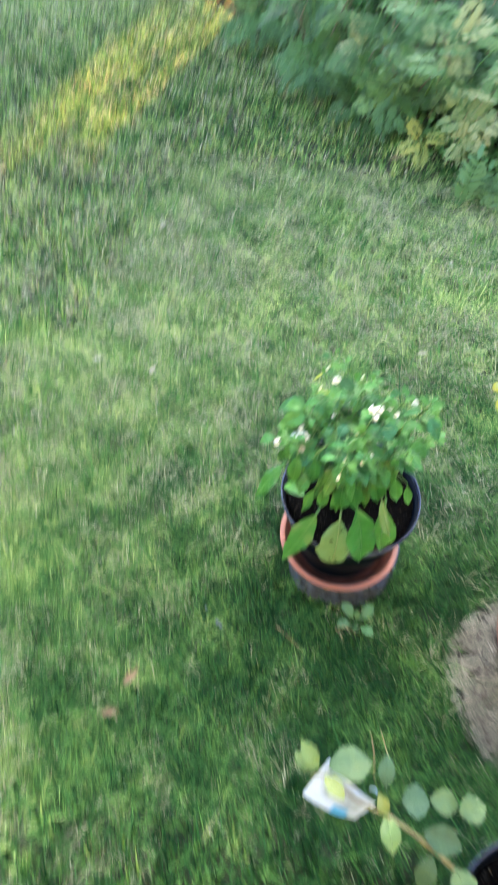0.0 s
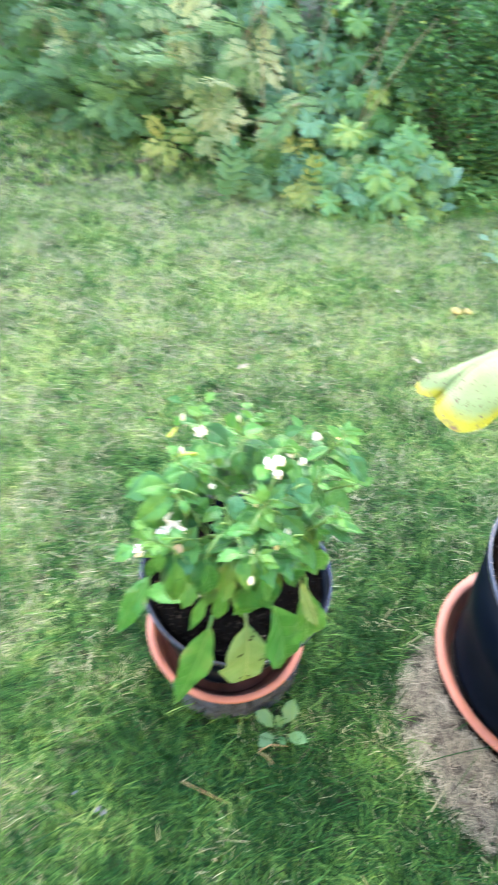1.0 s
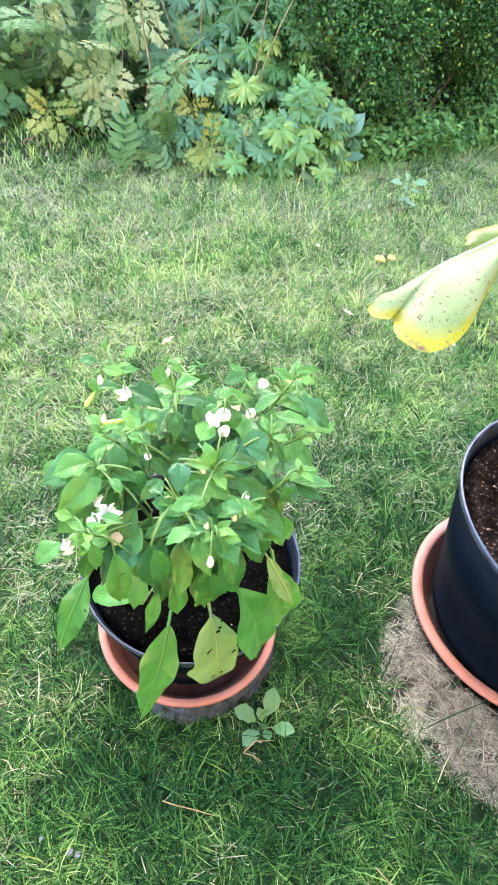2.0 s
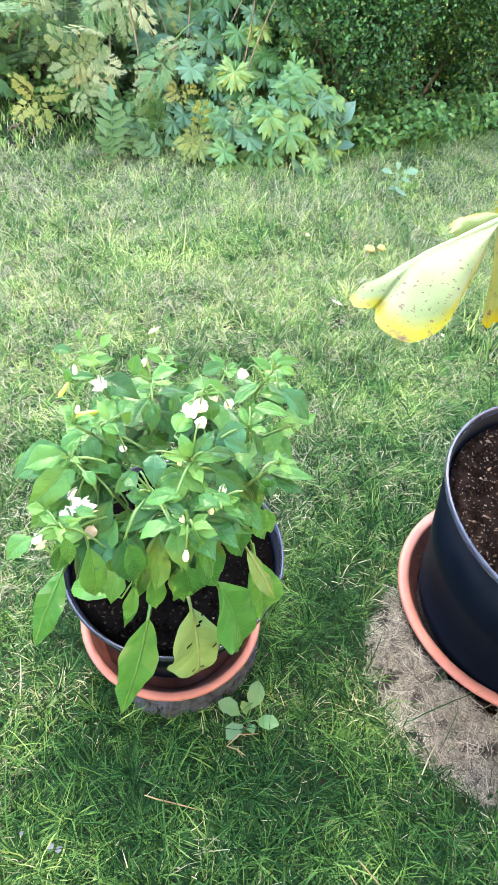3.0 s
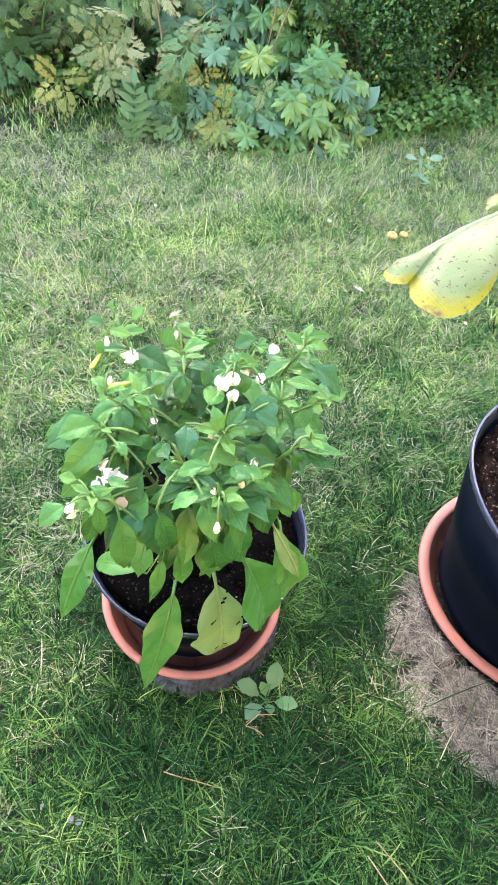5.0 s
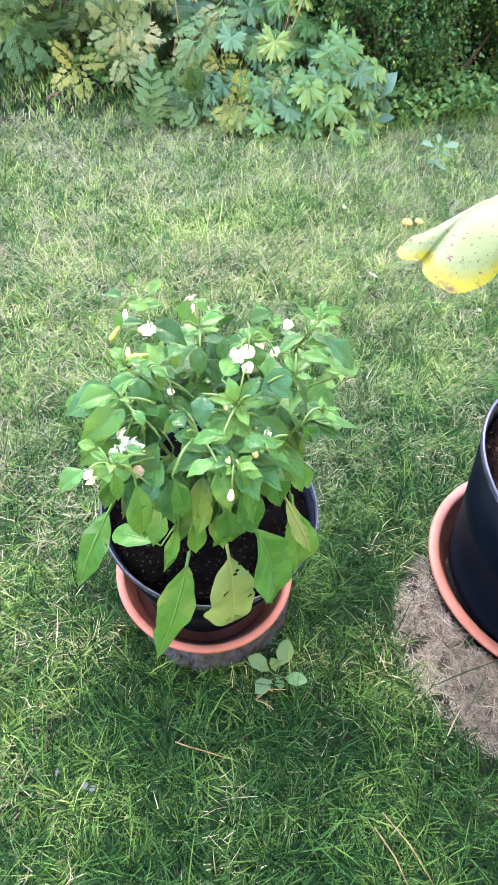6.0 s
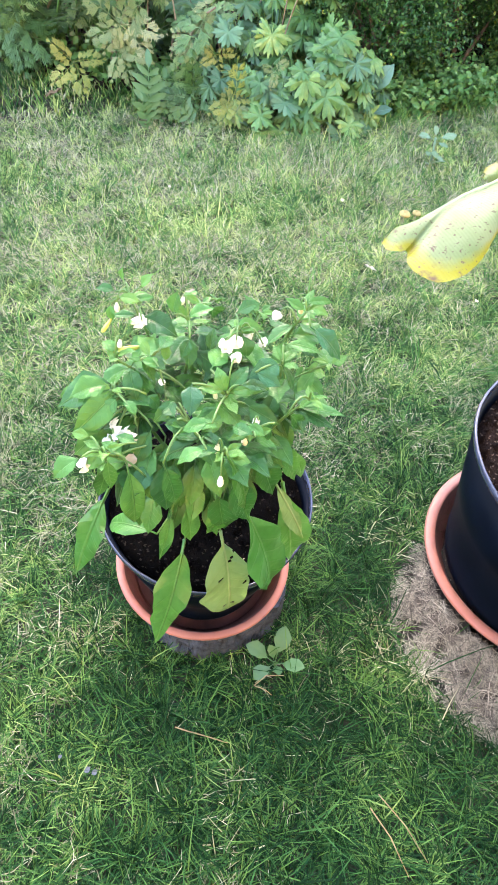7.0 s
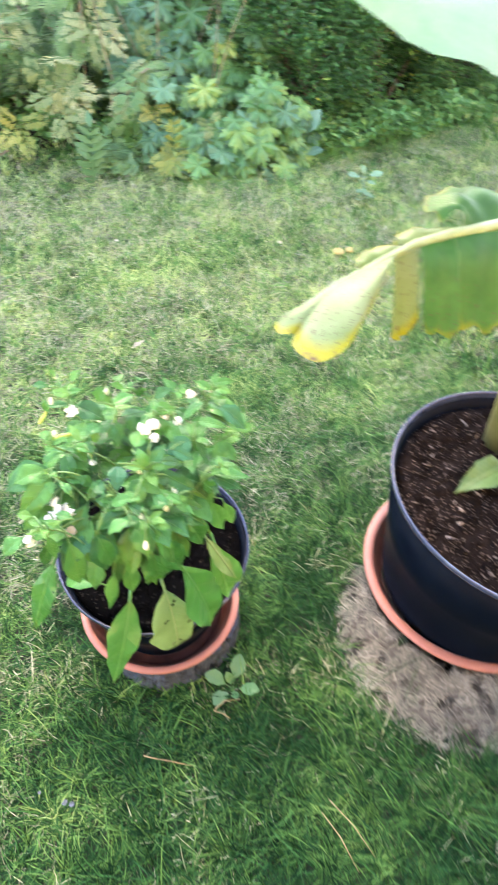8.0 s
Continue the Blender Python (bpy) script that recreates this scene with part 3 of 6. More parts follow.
def strands(centre, radius, count, seed, length=(0.02, 0.06), wd=0.0008, lift=0.008, box=None, curl=0.10, dome=0.0):
    """Dead strands lying flat and crossed."""
    rng = np.random.default_rng(seed)
    if box:
        x, y = rng.uniform(box[0], box[1], count), rng.uniform(box[2], box[3], count)
    else:
        r, t = radius * np.sqrt(rng.random(count)), rng.uniform(0, 2 * np.pi, count)
        x, y = centre[0] + r * np.cos(t), centre[1] + r * np.sin(t)
    ok = (np.hypot(x - POT1.x, y - POT1.y) > 0.15) & (y < lawn_edge(x) + 0.1) & (np.hypot(x - POT2.x, y - POT2.y) > 0.200)
    x, y = x[ok], y[ok]
    n = len(x)
    a = rng.uniform(0, 2 * np.pi, n)
    L = rng.uniform(*length, n)
    z = np.array([swell(u, v) for u, v in zip(x, y)]) + rng.uniform(0.001, lift, n)
    if dome:
        z += dome * (1 - np.clip(np.hypot(x - centre[0], y - centre[1]) / radius, 0, 1) ** 4)
    bow = rng.uniform(-curl, curl, n) * L
    dx, dy = np.cos(a), np.sin(a)
    v = np.empty((n, 5, 3), dtype=np.float32)
    up = rng.uniform(0.0, 0.3, n) * L
    for k, (f, c, b) in enumerate(((-0.5, 1, 0), (-0.5, -1, 0), (0, 1, 1), (0, -1, 1), (0.5, 0, 0))):
        v[:, k, 0] = x + dx * L * f - dy * (wd * c + bow * b)
        v[:, k, 1] = y + dy * L * f + dx * (wd * c + bow * b)
        v[:, k, 2] = z + up * (0, 0, 0.4, 0.4, 1.0)[k]
    return v


def edge_tufts(seed):
    """Longer grass that the mower misses, along the border."""
    v = blades(5200, (-0.3, 2.9, 2.40, 4.2), seed, h=(0.05, 0.12), wd=(0.0012, 0.0024), lean=(0.2, 1.2), fine=True)
    mid = v[:, 0]
    clumps = np.sin(mid[:, 0] * 17) + np.sin(mid[:, 0] * 41 + 2) > -0.4
    return v[(np.abs(mid[:, 1] - lawn_edge(mid[:, 0]) - 0.01) < 0.075) & clumps]


def matted(v):
    """Leaves out strands where the mat has worn through to the earth."""
    keep = [noise.noise(Vector((p[0] * 34, p[1] * 34, 4.0))) + 0.6 * noise.noise(Vector((p[0] * 80, p[1] * 80, 8.0))) > -0.17 for p in v[:, 2]]
    return v[np.array(keep)]


def gathered(v, grain=4.5, least=-0.12):
    """Keeps strands where the lawn is worn thin."""
    keep = [noise.noise(Vector((p[0] * grain, p[1] * grain, 2.0))) + 0.6 * noise.noise(Vector((p[0] * 15, p[1] * 15, 6.0))) > least for p in v[:, 2]]
    return v[np.array(keep)]


def blade_mesh(name, blocks):
    """One mesh of all the blades; those of five points bend once, those of seven curve."""
    verts, quads, tris, o = [], [], [], 0
    for v in blocks:
        n, k = v.shape[:2]
        at = (o + np.arange(n) * k)[:, None]
        for q in range((k - 3) // 2):
            quads.append(at + np.array([[2 * q, 2 * q + 1, 2 * q + 3, 2 * q + 2]]))
        tris.append(at + np.array([[k - 3, k - 2, k - 1]]))
        verts.append(v.reshape(-1, 3))
        o += n * k
    return mesh_np(name, np.concatenate(verts), [np.concatenate(quads), np.concatenate(tris)], smooth=False)


# the lawn, finest where the camera passes nearest, in boxes that meet edge to edge
lawn = [
    blades(72000, (-0.45, 1.30, 0.45, 1.60), 1, h=(0.024, 0.062), wd=(0.0005, 0.0010), fine=True, clump=0.55),
    blades(36000, (-0.80, -0.45, 0.10, 1.70), 2, h=(0.026, 0.060), wd=(0.0009, 0.0016), fine=True, clump=0.5),
    blades(16000, (-1.30, -0.80, 0.10, 1.70), 35, wd=(0.0014, 0.0026)),
    blades(17000, (1.30, 2.30, 0.10, 1.60), 3, wd=(0.0014, 0.0026)),
    blades(50000, (-0.45, 2.10, 1.60, 2.10), 4, h=(0.024, 0.058), wd=(0.0005, 0.0011), fine=True, clump=0.5),
    blades(38000, (-0.45, 2.30, 2.10, 2.95), 34, h=(0.024, 0.062), wd=(0.0006, 0.0013), fine=True, clump=0.45),
    blades(9000, (2.10, 2.30, 1.60, 2.10), 39, wd=(0.002, 0.0036)),
    blades(11000, (-1.90, -0.45, 1.70, 5.40), 5, wd=(0.0018, 0.0032)),
    blades(11000, (-0.45, 0.90, 2.95, 5.40), 6, wd=(0.0018, 0.0032)),
    blades(8000, (2.30, 4.00, 0.10, 2.95), 7, wd=(0.002, 0.0036)),
    blades(18000, (-0.45, 1.30, 0.10, 0.45), 8, wd=(0.0012, 0.0022)),
    blades(7000, (-1.30, 2.30, -0.95, 0.10), 9, wd=(0.002, 0.0036)),
    blades(6000, (-1.90, -1.30, -0.95, 1.70), 40, wd=(0.002, 0.0036)),
    blades(3600, (-5.00, -1.90, -0.95, 8.80), 36, h=(0.03, 0.06), wd=(0.003, 0.006)),
    blades(3600, (-1.90, 0.90, 5.40, 8.80), 41, h=(0.03, 0.06), wd=(0.003, 0.006)),
    blades(3600, (2.30, 6.00, -0.95, 0.10), 37, h=(0.03, 0.06), wd=(0.003, 0.006)),
    blades(3600, (4.00, 6.00, 0.10, 3.60), 38, h=(0.03, 0.06), wd=(0.003, 0.006)),
]
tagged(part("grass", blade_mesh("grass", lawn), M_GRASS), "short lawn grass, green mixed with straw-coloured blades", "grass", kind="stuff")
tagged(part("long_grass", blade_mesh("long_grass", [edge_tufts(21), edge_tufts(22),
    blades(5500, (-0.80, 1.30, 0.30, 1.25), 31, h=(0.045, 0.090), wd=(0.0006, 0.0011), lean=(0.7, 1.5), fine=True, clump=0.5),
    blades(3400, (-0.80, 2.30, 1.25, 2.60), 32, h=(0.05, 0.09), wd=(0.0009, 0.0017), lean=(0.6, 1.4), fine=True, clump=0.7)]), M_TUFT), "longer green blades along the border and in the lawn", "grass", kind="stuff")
tagged(part("dry_thatch", blade_mesh("dry_thatch", [
    gathered(strands(None, 0, 5200, 11, (0.015, 0.045), box=(-0.8, 1.5, 0.3, 1.15), wd=0.0005, lift=0.014, curl=0.25)),
    gathered(strands(None, 0, 6500, 16, (0.012, 0.040), box=(-0.9, 0.10, 0.15, 1.15), wd=0.0006, lift=0.020, curl=0.25)),
    gathered(strands(None, 0, 16000, 14, (0.014, 0.045), box=(-0.8, 1.6, 1.15, 1.7), wd=0.0006, lift=0.020, curl=0.25)),
    gathered(strands(None, 0, 40000, 12, (0.014, 0.045), box=(-1.2, 2.6, 1.7, 3.0), wd=0.0008, lift=0.024, curl=0.25)),
]), M_THATCH), "dead straw-coloured grass strands lying in the lawn", "thatch", kind="stuff")
tagged(part("dry_straw", blade_mesh("dry_straw", [
    matted(strands(PATCH, 0.200, 40000, 13, (0.008, 0.028), 0.00038, 0.010, curl=0.22, dome=0.017)),
    strands(PATCH, 0.190, 150, 17, (0.026, 0.055), 0.0006, 0.014, curl=0.30, dome=0.017),
    matted(strands(PATCH, 0.195, 3200, 15, (0.022, 0.052), 0.00050, 0.014, curl=0.25, dome=0.017)),
]), M_STRAW), "grey matted straw over the bare patch", "straw", kind="stuff")


# ---- pots, saucers and the log slice ----
def saucer(name, centre, r, h, z, tilt, label):
    prof = [(0, 0.0), (r * 0.80, 0.0), (r * 0.86, h * 0.10), (r * 0.955, h * 0.80), (r * 0.985, h * 0.82), (r, h * 0.90), (r * 0.998, h * 0.97), (r * 0.985, h),
            (r * 0.960, h * 1.01), (r * 0.93, h), (r * 0.912, h * 0.95), (r * 0.90, h * 0.80), (r * 0.82, h * 0.22), (r * 0.78, h * 0.12), (0, h * 0.12)]
    me = mesh_py(name, *lathe(prof, 72))
    ob = tagged(part(name, me, M_TERRA, m=Matrix.Translation((centre.x, centre.y, z)) @ tilt), label, "plant saucer", "saucers under the pots")
    basin = [(r * 0.918, h * 0.955), (r * 0.908, h * 0.93), (r * 0.895, h * 0.80), (r * 0.815, h * 0.24), (r * 0.775, h * 0.15), (0, h * 0.15)]
    part("basin", mesh_py("basin", *lathe(basin, 72)), M_BASIN, ob, "inside stained by soil, its shade painted in too")
    return ob


def tub(name, centre, r_top, r_foot, h, z, tilt, soil, soil_at, label, rim_h=0.010):
    ob = thing(name, Matrix.Translation((centre.x, centre.y, z)) @ tilt, label, "plant pot", "potted plants")
    rr = lambda f: r_foot + (r_top * 0.982 - r_foot) * f
    prof = [(0, 0.004), (r_foot * 0.93, 0.004), (r_foot * 0.97, 0), (r_foot, 0.006), (rr(0.12), h * 0.12), (rr(0.125) - 0.002, h * 0.13), (rr(0.5), h * 0.5), (rr(1.0), h - rim_h),
            (rr(1.0) - 0.004, h - rim_h), (rr(0.8) - 0.004, h * 0.8), (rr(0.5) - 0.004, h * 0.5), (0, h * 0.45)]
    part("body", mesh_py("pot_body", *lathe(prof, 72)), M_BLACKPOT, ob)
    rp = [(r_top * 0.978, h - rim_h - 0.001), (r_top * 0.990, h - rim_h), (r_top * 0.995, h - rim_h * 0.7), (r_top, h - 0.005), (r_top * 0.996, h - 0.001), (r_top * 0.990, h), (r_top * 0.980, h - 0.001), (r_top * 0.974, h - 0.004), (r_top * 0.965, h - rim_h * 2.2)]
    part("rim", mesh_py("pot_rim", *lathe(rp, 72)), M_RIM, ob, "shiny dark rim with sky highlight painted in")
    rs = rr(soil_at / h) - 0.006
    sp = [(rs, soil_at - 0.02), (rs * 0.995, soil_at), (rs * 0.93, soil_at + 0.004), (rs * 0.8, soil_at - 0.001), (rs * 0.6, soil_at + 0.002), (rs * 0.4, soil_at), (rs * 0.2, soil_at + 0.004), (0, soil_at + 0.005)]
    sv, sf = lathe(sp, 60)
    sv = [(x, y, q + 0.006 * noise.noise(Vector((x * 60, y * 60, centre.x)))) for x, y, q in sv]
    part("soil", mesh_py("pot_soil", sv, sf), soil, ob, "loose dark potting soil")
    # loose crumbs of soil, with a few pale grains
    g = np.random.default_rng(int(centre.x * 1000))
    count = int(42000 * rs * rs)
    for kind, cnt, size, mat in (("soil_rubble", count, (0.0015, 0.0055 if soil is M_POTSOIL else 0.0075), soil), ("pale_grit", count // (14 if soil is M_POTSOIL else 15), (0.0008, 0.0026) if soil is M_POTSOIL else (0.0015, 0.0050), M_GRIT if soil is M_POTSOIL else M_CHIP)):
        q, t = rs * 0.97 * np.sqrt(g.random(cnt)), g.uniform(0, 2 * np.pi, cnt)
        c = np.stack([q * np.cos(t), q * np.sin(t), soil_at + g.uniform(0.001, 0.006, cnt)], 1)
        shape = np.array([(1, 0, 0), (-0.5, 0.87, 0), (-0.5, -0.87, 0), (0, 0, 0.9), (0.1, 0.1, -0.8)])
        local = shape[None] * g.uniform(0.6, 1.3, (cnt, 5, 3)) * g.uniform(*size, cnt)[:, None, None]
        if mat is M_CHIP:
            # splinters of bark, longer than wide, lying every way
            turn = g.uniform(0, 2 * np.pi, cnt)[:, None]
            u, w = local[..., 0] * g.uniform(1.2, 2.8, cnt)[:, None], local[..., 1] * 0.6
            local[..., 0], local[..., 1] = u * np.cos(turn) - w * np.sin(turn), u * np.sin(turn) + w * np.cos(turn)
        v = c[:, None, :] + local
        o = (np.arange(cnt) * 5)[:, None]
        me = mesh_np(kind, v.reshape(-1, 3), [np.concatenate([o + np.array([[a, b, e]]) for a, b, e in ((0, 1, 3), (1, 2, 3), (2, 0, 3), (1, 0, 4), (2, 1, 4), (0, 2, 4))])], smooth=False)
        tagged(part(kind, me, mat, ob, "loose dark soil crumbs" if cnt == count else "pale grains in the soil"), kind="stuff")
    return ob


# log slice with cracked bark
def log_slice(centre, r, h):
    ob = thing("log_slice", Matrix.Translation(centre), "weathered log slice with cracked grey bark on the grass", "log slice")
    n, verts, faces = 420, [], []
    rng = random.Random(4)
    cracks = [rng.uniform(0, 2 * math.pi) for _ in range(24)]
    for z in (-0.01, h * 0.25, h * 0.5, h * 0.75, h):
        for i in range(n):
            a = 2 * math.pi * i / n
            k = 1 + 0.03 * math.sin(2 * a + 0.5) + 0.02 * math.sin(5 * a) + 0.018 * noise.noise(Vector((math.cos(a) * 22, math.sin(a) * 22, z * 60))) + 0.03 * noise.noise(Vector((math.cos(a) * 6, math.sin(a) * 6, z * 25)))
            gap = min(abs((a + 0.15 * math.sin(z * 60 + c * 9) - c + math.pi) % (2 * math.pi) - math.pi) for c in cracks)
            k -= 0.08 * max(0, 1 - gap / 0.028) * (0.7 + 0.3 * math.sin(31 * a + 40 * z))
            verts.append((r * k * math.cos(a), r * k * math.sin(a), z))
    verts += [(x * 0.86, y * 0.86, h + 0.001) for x, y, z in verts[-n:]]
    for j in range(5):
        for i in range(n):
            q = (i + 1) % n
            faces.append((j * n + i, j * n + q, j * n + n + q, j * n + n + i))
    part("bark", mesh_py("bark", verts, faces, smooth=False), M_BARK, ob, "cracked grey bark")
    v2, f2 = lathe([(r * 0.88, h - 0.006), (r * 0.86, h), (r * 0.5, h + 0.001), (0, h + 0.001)], 60, 0.012, 3)
    part("cut_face", mesh_py("cut_face", v2, f2), M_CUTWOOD, ob, "sawn weathered wood")
    return ob


log_slice(Vector((0.378, 1.030, 0)), 0.122, 0.066)
TILT1 = Matrix.Rotation(radians(5.5), 4, "X") @ Matrix.Rotation(radians(0.0), 4, "Y")
TILT2 = Matrix.Rotation(radians(2.5), 4, "X") @ Matrix.Rotation(radians(4.0), 4, "Y")
saucer("saucer", Vector((0.361, 1.029, 0)), 0.131, 0.042, 0.069, Matrix.Rotation(radians(4.5), 4, "X") @ Matrix.Rotation(radians(1.2), 4, "Y"), "terracotta plastic saucer on a log slice")
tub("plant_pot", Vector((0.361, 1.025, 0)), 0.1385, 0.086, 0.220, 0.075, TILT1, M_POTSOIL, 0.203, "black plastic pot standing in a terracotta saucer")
saucer("saucer", Vector((0.913, 0.864, 0)), 0.205, 0.050, 0.001, Matrix.Rotation(radians(0.6), 4, "X"), "wide terracotta plastic saucer on the lawn")
tub("plant_pot", Vector((0.914, 0.853, 0)), 0.2255, 0.176, 0.270, 0.019, TILT2, M_MULCH, 0.240, "large black plastic pot standing in a terracotta saucer", 0.012)
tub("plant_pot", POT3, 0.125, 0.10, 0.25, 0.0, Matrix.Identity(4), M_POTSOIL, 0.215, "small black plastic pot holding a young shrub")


# ---- the pepper plant ----
def face_of(base, tip, hint):
    d = Vector(tip) - Vector(base)
    return along(base, d, hint, d.length)


def pepper_leaf(wide, arch=0.08, fold=0.35, wave=0.05, twist=0.0, stalk=0.12, widest=0.42, blunt=0.0, rows=14, seed=0, nibbled=0.0):
    """A pointed oval leaf, one unit long, arched along its midrib, folded, rippled at the margin."""
    r = random.Random(seed)
    cols = [-1, -0.86, -0.66, -0.4, -0.15, 0, 0.15, 0.4, 0.66, 0.86, 1]
    p1, p2, lean, sway = r.uniform(0, 6), r.uniform(0, 6), r.uniform(-0.12, 0.12), r.uniform(-0.03, 0.03)
    pb = 0.80 + (1 - blunt) * 0.55
    a = pb * widest / (1 - widest)
    top = widest ** a * (1 - widest) ** pb
    verts, faces = [], []
    for i in range(rows + 1):
        t = i / rows
        s = stalk + (1 - stalk) * t
        w = max(wide / 2 * (t ** a) * ((1 - t) ** pb) / top, 0.0025)
        for c in cols:
            k = abs(c)
            edge = 1 + (0.055 * math.sin(t * 17 + (p1 if c < 0 else p2)) + 0.030 * math.sin(t * 37 + p2)) * k
            x = c * w * edge * (1 + lean * (1 if c > 0 else -1))
            z = fold * abs(x) * (1 - 0.55 * k) + wave * wide * math.sin(t * 13 + (p1 if c < 0 else p2)) * k * k * math.sin(math.pi * t) ** 0.5
            z += 0.030 * wide * math.sin((t * 6.5 - k * 1.1) * 2 * math.pi) * k * (1 - k) * 2.2
            q = twist * (t - 0.3)
            verts.append((x * math.cos(q) - z * math.sin(q) + sway * math.sin(math.pi * t), s, x * math.sin(q) + z * math.cos(q) + arch * 4 * s * (1 - s)))
    n = len(cols)
    for i in range(rows):
        for j in range(n - 1):
            if nibbled and r.random() < nibbled and 1 < i < rows - 2 and j not in (4, 5):
                continue
            faces.append((i * n + j, i * n + j + 1, i * n + n + j + 1, i * n + n + j))
    line = [(sway * math.sin(math.pi * max(0, (y - stalk) / (1 - stalk))), y, arch * 4 * y * (1 - y) - 0.004) for y in (0, stalk * 0.5, stalk, 0.35, 0.6, 0.82)]
    return join([(verts, faces), tube(line, [0.017, 0.015, 0.014, 0.010, 0.007, 0.002], 5)])


def leaf_set(mat, seed, wide=(0.36, 0.52), arch=(0.0, 0.16), count=8):
    out = []
    r = random.Random(seed)
    for i in range(count):
        me = mesh_py("pepper_leaf", *pepper_leaf(r.uniform(*wide), r.uniform(*arch), r.uniform(0.15, 0.7), r.uniform(0.03, 0.09), r.uniform(-0.7, 0.7), 0.12, r.uniform(0.36, 0.46), rows=10, seed=seed + i))
        me.materials.append(mat)
        out.append(me)
    return out


chili_shapes = leaf_set(M_CHILI, 500)
tip_shapes = leaf_set(M_CHILI_TIP, 520, (0.30, 0.44), (-0.05, 0.12), 6)

chili = thing("pepper_plant", Matrix.Identity(4), "bushy green chilli pepper plant with white flowers in a pot", "pepper plant")
rng = random.Random(12)
FORK = Vector((0.350, 0.965, 0.40))
part("stem", mesh_py("stem", *tube([(0.362, 1.004, 0.265), (0.360, 0.995, 0.32), (0.354, 0.975, 0.37), FORK], [0.0070, 0.0062, 0.0056, 0.0050], 8)), M_STEM, chili, "upright green main stem")

# the large leaves that hang over the rim: foot, tip, share of width, kind
FRONT_LEAVES = (
    ((0.299, 0.900, 0.366), (0.242, 0.850, 0.253), 0.33, "m"),
    ((0.335, 0.885, 0.384), (0.337, 0.862, 0.252), 0.50, "p"),
    ((0.350, 0.868, 0.448), (0.384, 0.858, 0.274), 0.35, "m"),
    ((0.321, 0.835, 0.568), (0.342, 0.845, 0.472), 0.18, "m"),
    ((0.403, 0.885, 0.438), (0.419, 0.877, 0.290), 0.27, "d"),
    ((0.393, 0.888, 0.445), (0.428, 0.865, 0.347), 0.18, "f"),
    ((0.230, 0.905, 0.480), (0.181, 0.895, 0.373), 0.25, "d"),
    ((0.246, 0.875, 0.544), (0.243, 0.865, 0.473), 0.35, "m"),
    ((0.271, 0.850, 0.562), (0.277, 0.845, 0.511), 0.42, "m"),
    ((0.300, 0.885, 0.453), (0.297, 0.872, 0.405), 0.46, "m"),
    ((0.327, 0.872, 0.472), (0.331, 0.865, 0.418), 0.61, "m"),
    ((0.276, 0.930, 0.348), (0.232, 0.985, 0.315), 0.36, "y"),
    ((0.253, 0.885, 0.490), (0.277, 0.880, 0.463), 0.36, "t"),
    ((0.286, 0.895, 0.434), (0.266, 0.885, 0.367), 0.21, "m"),
)
LEFT_LEAVES = (
    ((0.211, 0.870, 0.572), (0.186, 0.865, 0.561), 0.61, "m"),
    ((0.230, 0.872, 0.562), (0.229, 0.868, 0.526), 0.35, "m"),
    ((0.252, 0.932, 0.583), (0.215, 0.932, 0.579), 0.61, "t"),
    ((0.254, 0.927, 0.582), (0.222, 0.923, 0.549), 0.57, "m"),
    ((0.223, 0.895, 0.566), (0.209, 0.904, 0.567), 0.59, "t"),
    ((0.266, 0.957, 0.593), (0.255, 0.973, 0.597), 0.66, "t"),
    ((0.287, 0.946, 0.592), (0.299, 0.929, 0.588), 0.58, "m"),
    ((0.277, 0.914, 0.580), (0.286, 0.908, 0.565), 0.96, "m"),
    ((0.263, 0.897, 0.572), (0.256, 0.916, 0.578), 0.45, "m"),
    ((0.244, 0.869, 0.559), (0.229, 0.888, 0.564), 0.39, "t"),
    ((0.257, 0.877, 0.564), (0.242, 0.889, 0.566), 0.55, "m"),
    ((0.282, 0.948, 0.592), (0.289, 0.933, 0.574), 0.54, "m"),
)
TOP_LEAVES = (
    ((0.322, 0.978, 0.606), (0.329, 0.983, 0.626), 0.65, "m"),
    ((0.333, 0.970, 0.605), (0.360, 0.972, 0.608), 0.53, "m"),
    ((0.376, 0.960, 0.606), (0.397, 0.953, 0.618), 0.51, "m"),
    ((0.368, 0.947, 0.602), (0.393, 0.938, 0.601), 0.58, "t"),
    ((0.374, 0.939, 0.600), (0.373, 0.926, 0.582), 0.69, "m"),
    ((0.341, 0.932, 0.594), (0.347, 0.939, 0.614), 0.56, "m"),
    ((0.299, 0.998, 0.610), (0.281, 1.011, 0.612), 0.52, "t"),
    ((0.292, 1.024, 0.617), (0.292, 1.024, 0.634), 0.59, "t"),
    ((0.303, 1.013, 0.615), (0.316, 1.013, 0.628), 0.59, "t"),
    ((0.281, 1.017, 0.614), (0.265, 1.026, 0.615), 0.54, "m"),
    ((0.273, 1.007, 0.610), (0.272, 1.002, 0.594), 0.51, "m"),
    ((0.329, 0.951, 0.598), (0.318, 0.946, 0.582), 0.61, "m"),
    ((0.309, 0.951, 0.596), (0.304, 0.946, 0.583), 0.69, "t"),
)
